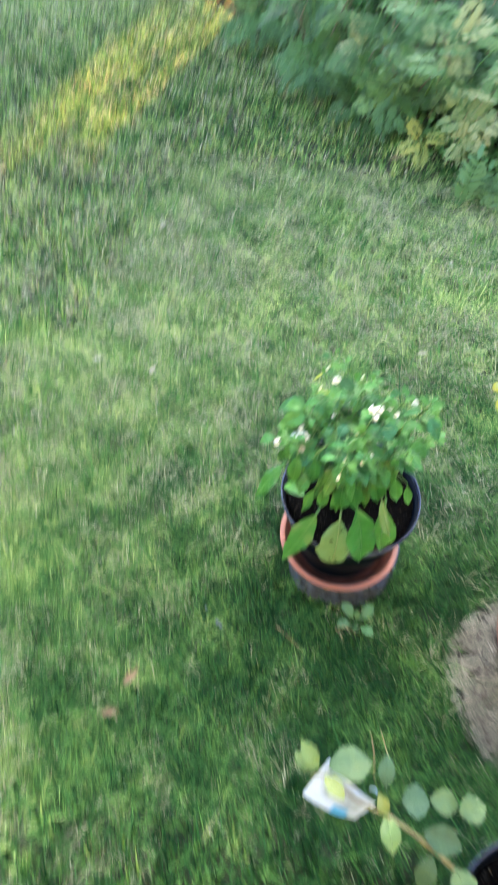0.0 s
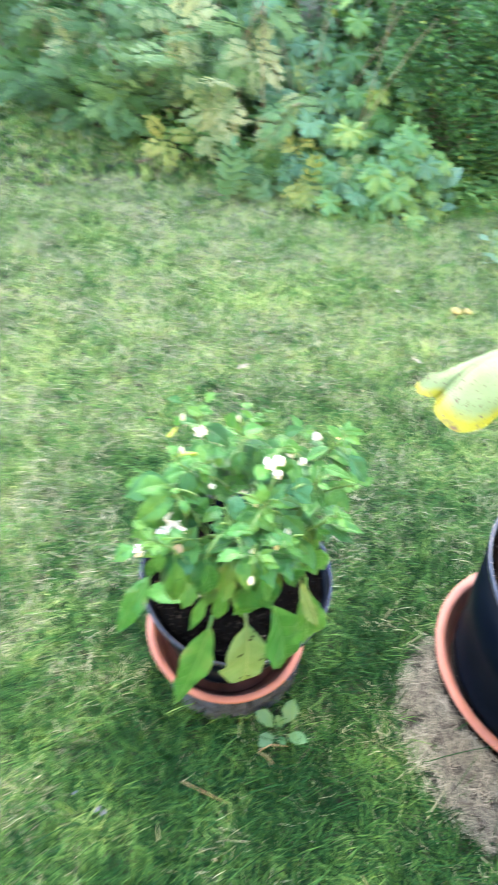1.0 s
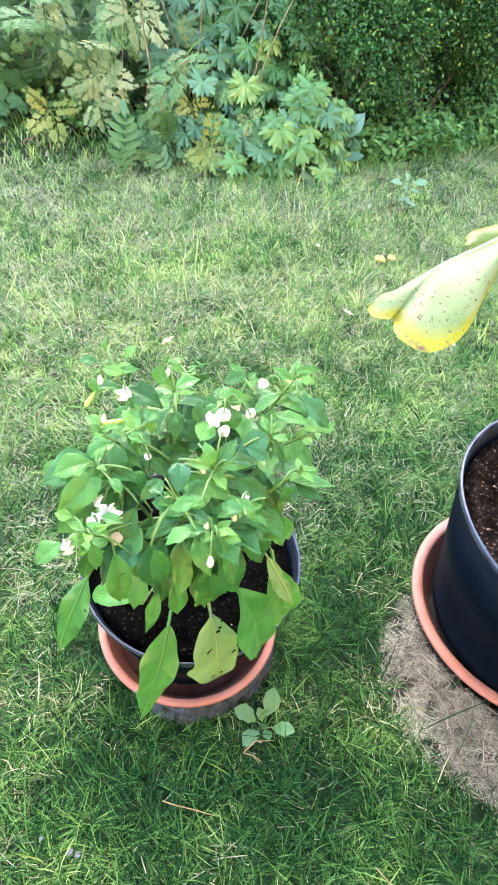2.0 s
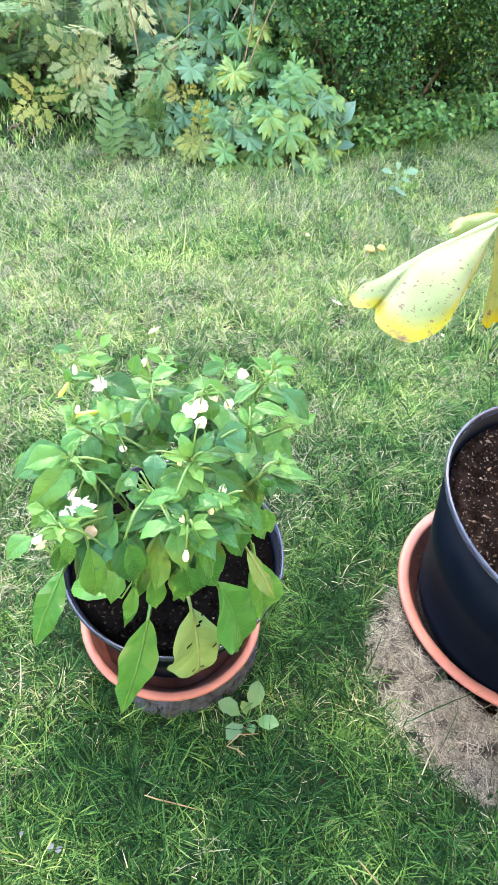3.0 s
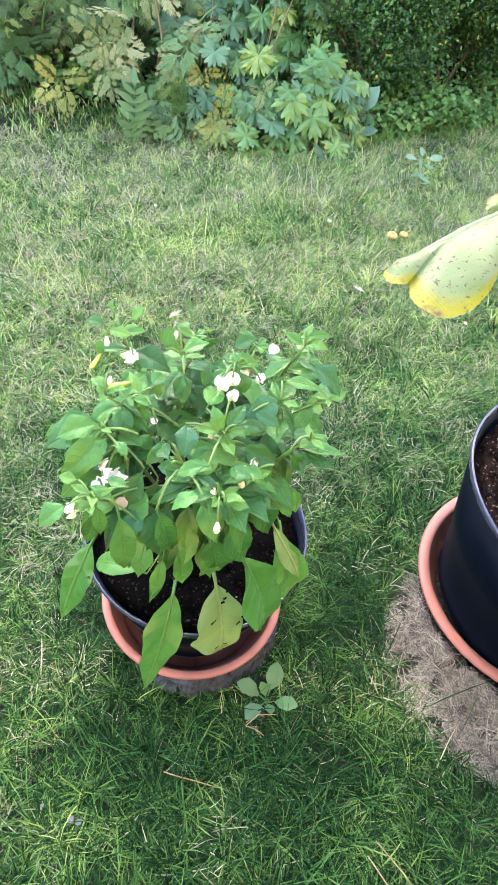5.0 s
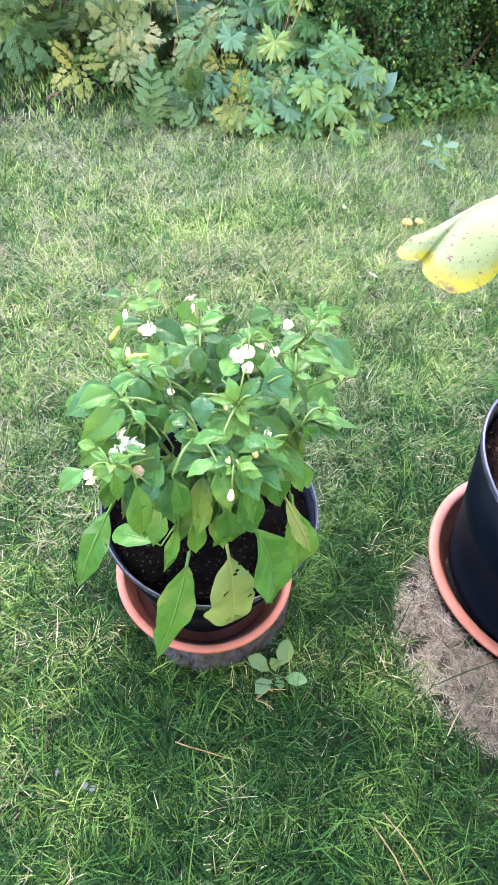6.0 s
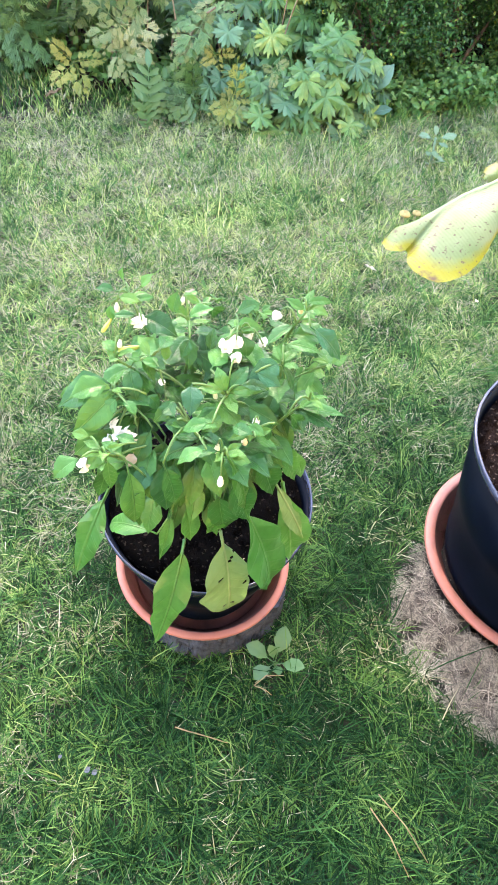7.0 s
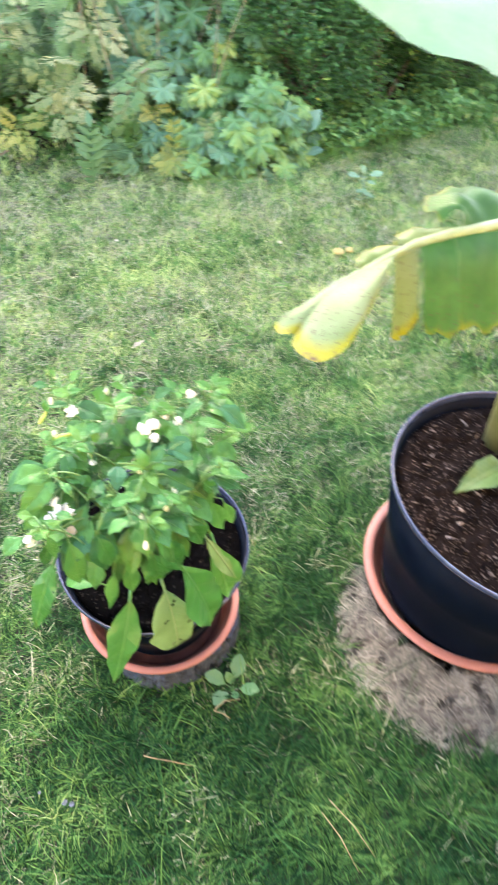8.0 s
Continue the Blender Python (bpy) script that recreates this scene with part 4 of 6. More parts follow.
RIGHT_LEAVES = (
    ((0.435, 0.926, 0.602), (0.459, 0.906, 0.571), 0.51, "b"),
    ((0.396, 0.901, 0.590), (0.363, 0.898, 0.585), 0.65, "b"),
    ((0.396, 0.901, 0.590), (0.405, 0.885, 0.558), 0.44, "m"),
    ((0.410, 0.867, 0.580), (0.418, 0.864, 0.553), 0.46, "m"),
    ((0.438, 0.949, 0.610), (0.465, 0.942, 0.610), 0.32, "t"),
    ((0.443, 0.944, 0.608), (0.455, 0.931, 0.606), 0.52, "t"),
    ((0.405, 0.918, 0.596), (0.434, 0.897, 0.593), 0.36, "t"),
    ((0.382, 0.900, 0.481), (0.392, 0.893, 0.416), 0.28, "d"),
    ((0.445, 0.945, 0.414), (0.458, 0.940, 0.359), 0.31, "d"),
    ((0.385, 0.858, 0.574), (0.404, 0.864, 0.538), 0.35, "m"),
    ((0.371, 0.854, 0.570), (0.363, 0.858, 0.544), 0.46, "m"),
)
CENTRE_LEAVES = (
    ((0.341, 0.892, 0.580), (0.319, 0.904, 0.582), 0.41, "t"),
    ((0.341, 0.892, 0.580), (0.338, 0.907, 0.599), 0.52, "m"),
    ((0.342, 0.892, 0.580), (0.369, 0.909, 0.589), 0.39, "m"),
    ((0.342, 0.891, 0.580), (0.378, 0.882, 0.582), 0.30, "t"),
    ((0.342, 0.890, 0.580), (0.346, 0.876, 0.567), 0.41, "t"),
    ((0.321, 0.846, 0.561), (0.283, 0.854, 0.559), 0.35, "m"),
    ((0.322, 0.848, 0.562), (0.308, 0.868, 0.567), 0.40, "m"),
    ((0.305, 0.876, 0.570), (0.324, 0.866, 0.569), 0.58, "m"),
    ((0.302, 0.874, 0.569), (0.283, 0.884, 0.570), 0.70, "m"),
    ((0.300, 0.898, 0.577), (0.280, 0.890, 0.572), 0.61, "m"),
    ((0.315, 0.904, 0.581), (0.308, 0.893, 0.563), 0.67, "m"),
    ((0.325, 0.839, 0.559), (0.340, 0.830, 0.557), 0.59, "t"),
    ((0.347, 0.861, 0.570), (0.359, 0.846, 0.566), 0.59, "m"),
)

INNER_LEAVES = (
    ((0.258, 0.937, 0.578), (0.205, 0.938, 0.566), 0.58, "m"),
    ((0.256, 0.931, 0.575), (0.208, 0.904, 0.562), 0.44, "t"),
    ((0.278, 0.872, 0.542), (0.273, 0.862, 0.482), 0.52, "b"),
    ((0.306, 0.844, 0.572), (0.281, 0.845, 0.562), 0.50, "m"),
    ((0.315, 0.905, 0.588), (0.304, 0.879, 0.576), 0.60, "b"),
    ((0.293, 0.895, 0.580), (0.275, 0.889, 0.570), 0.55, "m"),
    ((0.317, 0.861, 0.582), (0.294, 0.870, 0.572), 0.50, "m"),
    ((0.337, 0.866, 0.497), (0.354, 0.858, 0.432), 0.48, "m"),
    ((0.373, 0.892, 0.493), (0.392, 0.884, 0.424), 0.42, "d"),
    ((0.413, 0.910, 0.471), (0.427, 0.902, 0.412), 0.42, "d"),
    ((0.260, 0.874, 0.523), (0.267, 0.866, 0.495), 0.55, "t"),
    ((0.332, 0.876, 0.449), (0.313, 0.868, 0.415), 0.62, "d"),
    ((0.284, 0.885, 0.444), (0.268, 0.877, 0.394), 0.30, "m"),
    ((0.230, 0.875, 0.550), (0.217, 0.867, 0.522), 0.45, "m"),
    ((0.349, 0.884, 0.594), (0.373, 0.877, 0.586), 0.42, "m"),
    ((0.280, 0.941, 0.594), (0.298, 0.934, 0.586), 0.50, "m"),
    ((0.369, 0.896, 0.592), (0.388, 0.881, 0.582), 0.55, "b"),
    ((0.298, 0.943, 0.598), (0.314, 0.964, 0.592), 0.50, "m"),
    ((0.333, 0.908, 0.596), (0.355, 0.933, 0.590), 0.55, "m"),
    ((0.292, 0.876, 0.580), (0.290, 0.902, 0.574), 0.50, "m"),
    ((0.345, 0.837, 0.580), (0.335, 0.860, 0.574), 0.45, "m"),
)
SPECIAL = FRONT_LEAVES + LEFT_LEAVES + TOP_LEAVES + RIGHT_LEAVES + CENTRE_LEAVES + INNER_LEAVES

# limbs fork from the main stem towards the heads of the crown
heads = [Vector(p) for p in ((0.252, 0.928, 0.580), (0.292, 1.010, 0.608), (0.262, 0.955, 0.590), (0.335, 0.972, 0.600), (0.374, 0.945, 0.597), (0.440, 0.945, 0.604), (0.398, 0.903, 0.586), (0.342, 0.893, 0.577),
                             (0.303, 0.880, 0.566), (0.322, 0.848, 0.555), (0.228, 0.880, 0.560), (0.352, 0.858, 0.560), (0.410, 0.868, 0.572), (0.290, 0.945, 0.588), (0.412, 0.985, 0.580), (0.360, 1.010, 0.585), (0.455, 0.915, 0.560))]
mids = [FORK + Vector((0.050 * math.cos(a), 0.048 * math.sin(a) - 0.018, rng.uniform(0.05, 0.10))) for a in np.linspace(0.3, 5.7, 7)]
knots_, joints = [], []
for m_ in mids:
    pts = bent(FORK, m_, 0.008, 4)
    knots_ += pts
    part("branch", mesh_py("branch", *tube(pts, [0.0036, 0.0032, 0.0028, 0.0025, 0.0022], 6)), M_STEM, chili)
for p in heads:
    foot = min(mids, key=lambda q: (q - p).length)
    pts = bent(foot, p, rng.uniform(-0.008, 0.012), 6, rng.uniform(-0.010, 0.010))
    knots_ += pts
    twig = part("twig", mesh_py("twig", *tube(pts, [0.0021, 0.0020, 0.0018, 0.0016, 0.0015, 0.0013, 0.0010], 6)), M_STEM, chili)
    joints.append((p, pts, twig))

# leaves along every twig below its head, a few small ones round the head itself
for p, pts, twig in joints:
    turn = rng.uniform(0, 6.28)
    for k in range(17):
        a = turn + k * 2.4
        tipmost = k < 4
        at = pts[6] if tipmost else pts[rng.choice((2, 3, 3, 4, 4, 5, 5))]
        s = rng.uniform(0.014, 0.026) if tipmost else rng.uniform(0.026, 0.048)
        d = Vector((math.cos(a), math.sin(a), rng.uniform(-0.1, 0.7) if tipmost else rng.uniform(-0.75, 0.15)))
        up = Vector((0.35 * math.cos(a) + rng.uniform(-0.4, 0.4), 0.35 * math.sin(a) - 0.15 + rng.uniform(-0.4, 0.4), 1.0))
        part("leaf", rng.choice(tip_shapes if tipmost else chili_shapes), None, twig, m=along(at, d, up, s, s * rng.uniform(0.85, 1.15)))

# a skirt of leaves fills the near flank of the crown
flank = []
for i in range(48):
    a, q = rng.uniform(math.radians(170), math.radians(385)), rng.uniform(0.55, 1.0)
    c = Vector((0.338 + 0.085 * q * math.cos(a), 0.950 + 0.075 * q * math.sin(a), rng.uniform(0.43, 0.54)))
    flank.append((tuple(c), tuple(c + Vector((0.024 * math.cos(a) + rng.uniform(-0.015, 0.015), 0.024 * math.sin(a), -rng.uniform(0.022, 0.048)))), rng.uniform(0.40, 0.55), rng.choice("mmdt")))
for i in range(18):
    a, q = rng.uniform(math.radians(-10), math.radians(200)), rng.uniform(0.07, 0.115)
    c = Vector((0.345 + q * math.cos(a), 0.940 + 0.85 * q * math.sin(a), rng.uniform(0.50, 0.590)))
    flank.append((tuple(c), tuple(c + Vector((0.026 * math.cos(a), 0.026 * math.sin(a), -rng.uniform(0.005, 0.035)))), rng.uniform(0.42, 0.55), rng.choice("mmtd")))
for i in range(30):
    a, q = rng.uniform(0, 2 * math.pi), rng.uniform(0.1, 1.0)
    c = Vector((0.312 + 0.085 * q * math.cos(a), 0.918 + 0.060 * q * math.sin(a), rng.uniform(0.515, 0.565)))
    flank.append((tuple(c), tuple(c + Vector((0.030 * math.cos(a), 0.026 * math.sin(a) - 0.008, -rng.uniform(0.004, 0.024)))), rng.uniform(0.42, 0.56), rng.choice("mmdb")))
KINDS = {"m": (M_CHILI, ""), "d": (M_CHILI, ""), "t": (M_CHILI_TIP, ""), "b": (M_CHILI_BLUE, ""), "y": (M_CHILI_TIP, ""), "p": (M_CHILI_PALE, "pale yellowish leaf with small holes"), "f": (M_CHILI_PALE, "pale turned-up leaf edge")}
for i, (base, tip, wide, kind) in enumerate(SPECIAL + tuple(flank)):
    base, tip = Vector(base), Vector(tip)
    size = (tip - base).length
    hung = base.z - tip.z > 0.035
    big = size > 0.08
    blunt = 0.9 if kind in "py" else 0.1
    v, f = pepper_leaf(min(wide * (0.92 if hung else 1.0), 0.66), rng.uniform(0.03, 0.10) if hung else rng.uniform(0.04, 0.18), 0.08 if kind == "f" else rng.uniform(0.2, 0.55), 0.10 if big else 0.06, rng.uniform(0.3, 0.6) if kind == "d" else rng.uniform(-0.35, 0.35),
                       0.10, 0.56 if kind == "p" else rng.uniform(0.38, 0.46), blunt, 46 if big else 12, 400 + i, 0.007 if big and kind in "pd" else 0)
    mat, note = KINDS[kind]
    if hung and kind in "mdt":
        mat, note = M_CHILI_HUNG, "large dark hanging leaf" if big else ""
    hint = Vector((rng.uniform(-0.35, 0.25), -0.70 + rng.uniform(-0.25, 0.25), 0.95)) if hung else Vector((rng.uniform(-0.4, 0.4), -0.35 + rng.uniform(-0.35, 0.35), 1.0))
    if kind == "d":
        hint += Vector((rng.choice((-0.35, 0.35)), 0, -0.2))
    joint = min((q for q in knots_ if q.z > 0.36), key=lambda q: (q - base).length + 1.2 * max(0, base.z - q.z))
    if (joint - base).length > 0.004:
        stalk = part("leaf_stalk", mesh_py("leaf_stalk", *tube(bent(joint, base, 0.010 if hung else 0.004, 4), [0.0012, 0.0011, 0.0010, 0.0010, 0.0009], 5)), M_STEM, chili)
    else:
        stalk = min(joints, key=lambda j: (j[0] - base).length)[2]
    part("leaf", mesh_py("pepper_leaf", v, f), mat, stalk, note, face_of(base, tip, hint))


petals = [mesh_py("petal", *ovate(0.80, 0.35, 0.5 + 0.3 * i, 0.06, 0.0, 0.5, 0.6, 7, seed=40 + i)) for i in range(3)]
for me in petals:
    me.materials.append(M_PETAL)
heart = mesh_py("flower_heart", *lathe([(0, 0.12), (0.10, 0.10), (0.16, 0.0), (0.13, -0.16), (0, -0.2)], 10))
heart.materials.append(M_BUD)


def hang_from(p, name="flower_stalk"):
    """A thin stalk that bows over from the nearest twig."""
    joint = min(knots_, key=lambda q: (q - p).length)
    return part(name, mesh_py(name, *tube(bent(joint, p, 0.012, 5), [0.0011, 0.0010, 0.0009, 0.0009, 0.0008, 0.0008], 5)), M_STEM, chili)


def flower(m, seed):
    """Five white petals, nodding and half closed, round a greenish heart."""
    r = random.Random(seed)
    hang_from(m.translation)
    ob = part("flower", heart, None, chili, "open white flower", m)
    shut = r.uniform(-1.0, -0.2)
    for k in range(5):
        turn = Matrix.Rotation(2 * math.pi * k / 5 + r.uniform(-0.2, 0.2), 4, "Z") @ Matrix.Translation((0, 0.06, 0)) @ Matrix.Rotation(shut + r.uniform(-0.3, 0.3), 4, "X")
        part("petal", r.choice(petals), None, ob, m=turn)


bud = mesh_py("bud", *lathe([(0, 1.0), (0.16, 0.94), (0.28, 0.75), (0.27, 0.45), (0.15, 0.12), (0.09, 0.0), (0, 0)], 12))
bud.materials.append(M_BUD)
for x, y, z, s in ((0.295, 0.985, 0.600, 0.0100), (0.350, 0.918, 0.606, 0.0120), (0.362, 0.924, 0.606, 0.0110), (0.356, 0.910, 0.600, 0.0095), (0.426, 0.971, 0.588, 0.0115), (0.382, 0.936, 0.600, 0.0105), (0.390, 0.928, 0.592, 0.0085), (0.359, 0.862, 0.570, 0.0080),
                   (0.244, 0.910, 0.552, 0.0135), (0.252, 0.902, 0.548, 0.0120), (0.238, 0.898, 0.556, 0.0105), (0.214, 0.882, 0.548, 0.0110), (0.296, 0.927, 0.574, 0.0070), (0.404, 0.905, 0.560, 0.0075)):
    flower(along((x, y, z), (rng.uniform(-1, 1), rng.uniform(-1, 1), rng.uniform(-0.3, 0.3)), (rng.uniform(-0.7, 0.7), -0.9, rng.uniform(-0.1, 0.7)), s * 0.82), int(x * 1000))
for x, y, z in ((0.313, 0.829, 0.553), (0.319, 0.852, 0.566), (0.270, 0.965, 0.602), (0.335, 0.985, 0.618), (0.345, 0.862, 0.556), (0.438, 0.955, 0.604), (0.333, 0.900, 0.578), (0.278, 1.004, 0.612)):
    hang_from(Vector((x, y, z)), "bud_stalk")
    part("bud", bud, None, chili, "pale flower bud", along((x, y, z), (rng.uniform(-0.5, 0.5), rng.uniform(-0.6, 0), -0.8), (0, 1, 0.2), rng.uniform(0.0075, 0.0100)) @ Matrix.Rotation(radians(-90), 4, "X"))
fruit = mesh_py("pepper", *lathe([(0, 1.0), (0.05, 0.95), (0.10, 0.7), (0.13, 0.35), (0.12, 0.12), (0.05, 0.02), (0, 0)], 12))
fruit.materials.append(M_FRUIT)
for p, d, s in (((0.262, 0.962, 0.592), (0.95, 0.1, -0.1), 0.026), ((0.258, 0.985, 0.597), (0.7, 0.5, 0.4), 0.016)):
    part("pepper", fruit, None, chili, "small unripe yellow-green pepper", along(p, d, (0, 1, 0.3), s) @ Matrix.Rotation(radians(-90), 4, "X"))
wither = mesh_py("withered", *ovate(0.7, 0.5, 0.5, 0.08, 0.1, seed=5))
part("withered_leaf", wither, M_WITHER, chili, "withered pale leaf", face_of((0.256, 0.893, 0.535), (0.247, 0.883, 0.529), (0.3, -0.5, 1)))


# ---- the banana plant ----
def banana_paint(name, a, b, rim_from, spotted):
    """A blade with fine cross veins, yellowing and browning towards its margin, dark specks where it ages."""
    mat, n, l, bsdf = nodes_of(name)
    margin = n.new("ShaderNodeAttribute")
    margin.attribute_name = "margin"
    pos = n.new("ShaderNodeNewGeometry").outputs["Position"]
    col = ramp(n, l, noise_at(n, l, pos, 22, 4), [(0.3, a), (0.7, b)])
    edge = calc(n, l, "ADD", margin.outputs["Fac"], calc(n, l, "MULTIPLY", calc(n, l, "SUBTRACT", noise_at(n, l, pos, 30, 4), 0.5), 0.5))
    col = mixed(n, l, calc(n, l, "MULTIPLY", calc(n, l, "SUBTRACT", edge, rim_from), 4.0, True), col, (0.185, 0.200, 0.005))
    col = mixed(n, l, calc(n, l, "MULTIPLY", calc(n, l, "SUBTRACT", edge, rim_from + 0.55), 5.0, True), col, (0.115, 0.072, 0.026))
    speck = calc(n, l, "MULTIPLY", calc(n, l, "SUBTRACT", noise_at(n, l, pos, 230, 2), 0.61), 14.0, True)
    col = mixed(n, l, calc(n, l, "MULTIPLY", speck, calc(n, l, "MULTIPLY", calc(n, l, "ADD", edge, spotted), 1.5, True)), col, (0.070, 0.045, 0.035))
    blotch = calc(n, l, "MULTIPLY", calc(n, l, "SUBTRACT", noise_at(n, l, pos, 48, 5), 0.55), 8.0, True)
    col = mixed(n, l, calc(n, l, "MULTIPLY", blotch, calc(n, l, "MULTIPLY", calc(n, l, "SUBTRACT", edge, rim_from + 0.05), 2.5, True)), col, (0.065, 0.036, 0.020))
    l.new(col, bsdf.inputs["Base Color"])
    bsdf.inputs["Roughness"].default_value = 0.45
    bsdf.inputs["Specular IOR Level"].default_value = 0.22
    wave = n.new("ShaderNodeTexWave")
    wave.wave_type, wave.bands_direction = "BANDS", "X"
    wave.inputs["Scale"].default_value = 110
    wave.inputs["Distortion"].default_value = 1.5
    l.new(pos, wave.inputs["Vector"])
    bumped(n, l, bsdf, calc(n, l, "ADD", wave.outputs["Fac"], calc(n, l, "MULTIPLY", noise_at(n, l, pos, 26, 3), 4.0)), 0.12, 0.0015)
    thin(mat, n, l, bsdf, col, 0.18)
    return mat


M_BANANA = banana_paint("banana_leaf", (0.014, 0.090, 0.016), (0.040, 0.145, 0.032), 0.84, -0.1)
M_BANANA_OLD = banana_paint("ageing_banana_leaf", (0.095, 0.165, 0.046), (0.150, 0.210, 0.085), 0.70, 0.20)
M_BANANA_TIP = banana_paint("pale_banana_tip", (0.110, 0.180, 0.072), (0.175, 0.245, 0.125), 0.48, 0.45)
M_RIB = simple("banana_midrib", (0.19, 0.28, 0.13), (0.27, 0.36, 0.20), 50, 0.4)
M_PSEUDO = simple("banana_stem", (0.070, 0.085, 0.026), (0.165, 0.165, 0.058), 22, 0.5, 0.2, 40)
M_SHEATH = simple("dry_sheath", (0.16, 0.09, 0.05), (0.32, 0.20, 0.11), 30, 0.8, 0.5, 60)


def blade(name, rows, wave=0.004, cols=6, seed=0, dome=0.0, edge=2.2, crease=None):
    """A piece of torn leaf: rows of (foot on the midrib, edge), joined by an arching sheet."""
    rng = random.Random(seed)
    fine = []
    per = 3 if wave == 0 else 5
    for (a0, e0), (a1, e1) in zip(rows, rows[1:]):
        for k in range(per):
            t = k / per
            fine.append((Vector(a0).lerp(Vector(a1), t), Vector(e0).lerp(Vector(e1), t)))
    fine.append((Vector(rows[-1][0]), Vector(rows[-1][1])))
    if len(rows) > 5:
        for _ in range(4 if crease is None else 1):
            fine = [fine[0]] + [((p[0] + 2 * q[0] + s[0]) / 4, (p[1] + 2 * q[1] + s[1]) / 4) for p, q, s in zip(fine, fine[1:], fine[2:])] + [fine[-1]]
    verts, faces, marg = [], [], []
    for i, (a, e) in enumerate(fine):
        end = min(i, len(fine) - 1 - i) / len(fine)
        for c in range(cols + 1):
            s = c / cols
            dent = 0.0 if crease is None else 0.005 * s * (1 - 0.5 * s) * math.exp(-((i - crease * per) / 0.9) ** 2)
            p = a.lerp(e, s) - Vector((0, 0, dent)) + Vector((0, 0, dome * math.sin(math.pi * min(1, s * 1.1)))) + Vector((0, 0, wave * math.sin(i * 1.1 + seed) * s))
            verts.append(p + Vector((rng.uniform(-1, 1), rng.uniform(-1, 1), 0)) * ((0.0025 if crease is None else 0.0010) if c == cols else 0.0))
            marg.append(max(s ** edge, s * (1 - end * 9)))
    n = cols + 1
    for i in range(len(fine) - 1):
        for c in range(cols):
            faces.append((i * n + c, i * n + c + 1, i * n + n + c + 1, i * n + n + c))
    me = mesh_py(name, verts, faces)
    me.attributes.new("margin", "FLOAT", "POINT").data.foreach_set("value", np.array(marg, dtype=np.float32))
    return me


banana = thing("banana_plant", Matrix.Identity(4), "young banana plant with torn leaves yellow at the edges", "banana plant")
part("pseudostem", mesh_py("pseudostem", *tube([(0.975, 0.955, 0.24), (0.972, 0.960, 0.36), (0.966, 0.966, 0.50), (0.960, 0.970, 0.64), (0.955, 0.975, 0.78)], [0.030, 0.026, 0.023, 0.019, 0.012], 16)), M_PSEUDO, banana, "thick yellow-green stem with brown sheaths")
sv, sf = tube([(0.985, 0.948, 0.25), (0.984, 0.948, 0.38), (0.981, 0.952, 0.52), (0.976, 0.955, 0.60)], [0.022, 0.024, 0.020, 0.008], 12)
part("sheath", mesh_py("sheath", sv, sf), M_SHEATH, banana, "dry brown leaf sheath")

RIB1 = [(0.958, 0.970, 0.60), (0.93, 0.970, 0.655), (0.88, 0.971, 0.685), (0.828, 0.972, 0.694), (0.760, 0.975, 0.697), (0.714, 0.978, 0.695), (0.678, 0.979, 0.687), (0.614, 0.982, 0.668), (0.573, 0.984, 0.650), (0.553, 0.985, 0.637)]
rib = part("midrib", mesh_py("midrib", *tube(RIB1, [0.010, 0.009, 0.008, 0.007, 0.006, 0.005, 0.004, 0.0028, 0.002, 0.0012], 8)), M_RIB, banana, "pale arching midrib")
# the tip is one fan, creased towards a notch in its margin
part("leaf_blade", blade("tip_fan", [
    ((0.694, 0.9785, 0.6905), (0.664, 0.962, 0.680)),
    ((0.684, 0.979, 0.6885), (0.635, 0.937, 0.672)),
    ((0.674, 0.979, 0.686), (0.609, 0.918, 0.666)),
    ((0.664, 0.980, 0.684), (0.584, 0.898, 0.660)),
    ((0.654, 0.980, 0.681), (0.559, 0.887, 0.655)),
    ((0.644, 0.981, 0.678), (0.538, 0.887, 0.650)),
    ((0.634, 0.981, 0.675), (0.526, 0.904, 0.648)),
    ((0.624, 0.982, 0.672), (0.525, 0.928, 0.648)),
    ((0.616, 0.982, 0.669), (0.541, 0.950, 0.645)),
    ((0.606, 0.983, 0.665), (0.537, 0.950, 0.645)),
    ((0.590, 0.983, 0.658), (0.529, 0.955, 0.643)),
    ((0.572, 0.984, 0.650), (0.526, 0.965, 0.641)),
    ((0.562, 0.985, 0.643), (0.531, 0.979, 0.640)),
    ((0.555, 0.985, 0.638), (0.546, 0.9875, 0.638)),
], 0, cols=10, seed=1, dome=0.008, edge=3.2, crease=8), M_BANANA_TIP, rib, "pale spotted leaf tip with yellow and brown margin")
# torn pieces that hang on the near side
part("leaf_blade", blade("torn_strip", [
    ((0.712, 0.978, 0.694), (0.700, 0.935, 0.618)),
    ((0.696, 0.979, 0.691), (0.682, 0.934, 0.600)),
    ((0.684, 0.979, 0.688), (0.668, 0.938, 0.604)),
], 0.004, seed=2, dome=0.012), M_BANANA_OLD, rib, "narrow torn strip browned at its end")
part("leaf_blade", blade("hanging_half", [
    ((0.716, 0.978, 0.695), (0.704, 0.928, 0.612)),
    ((0.735, 0.977, 0.696), (0.722, 0.915, 0.602)),
    ((0.760, 0.975, 0.697), (0.745, 0.908, 0.604)),
], 0.006, seed=3, dome=0.018), M_BANANA, rib, "hanging torn leaf piece with yellow edge")
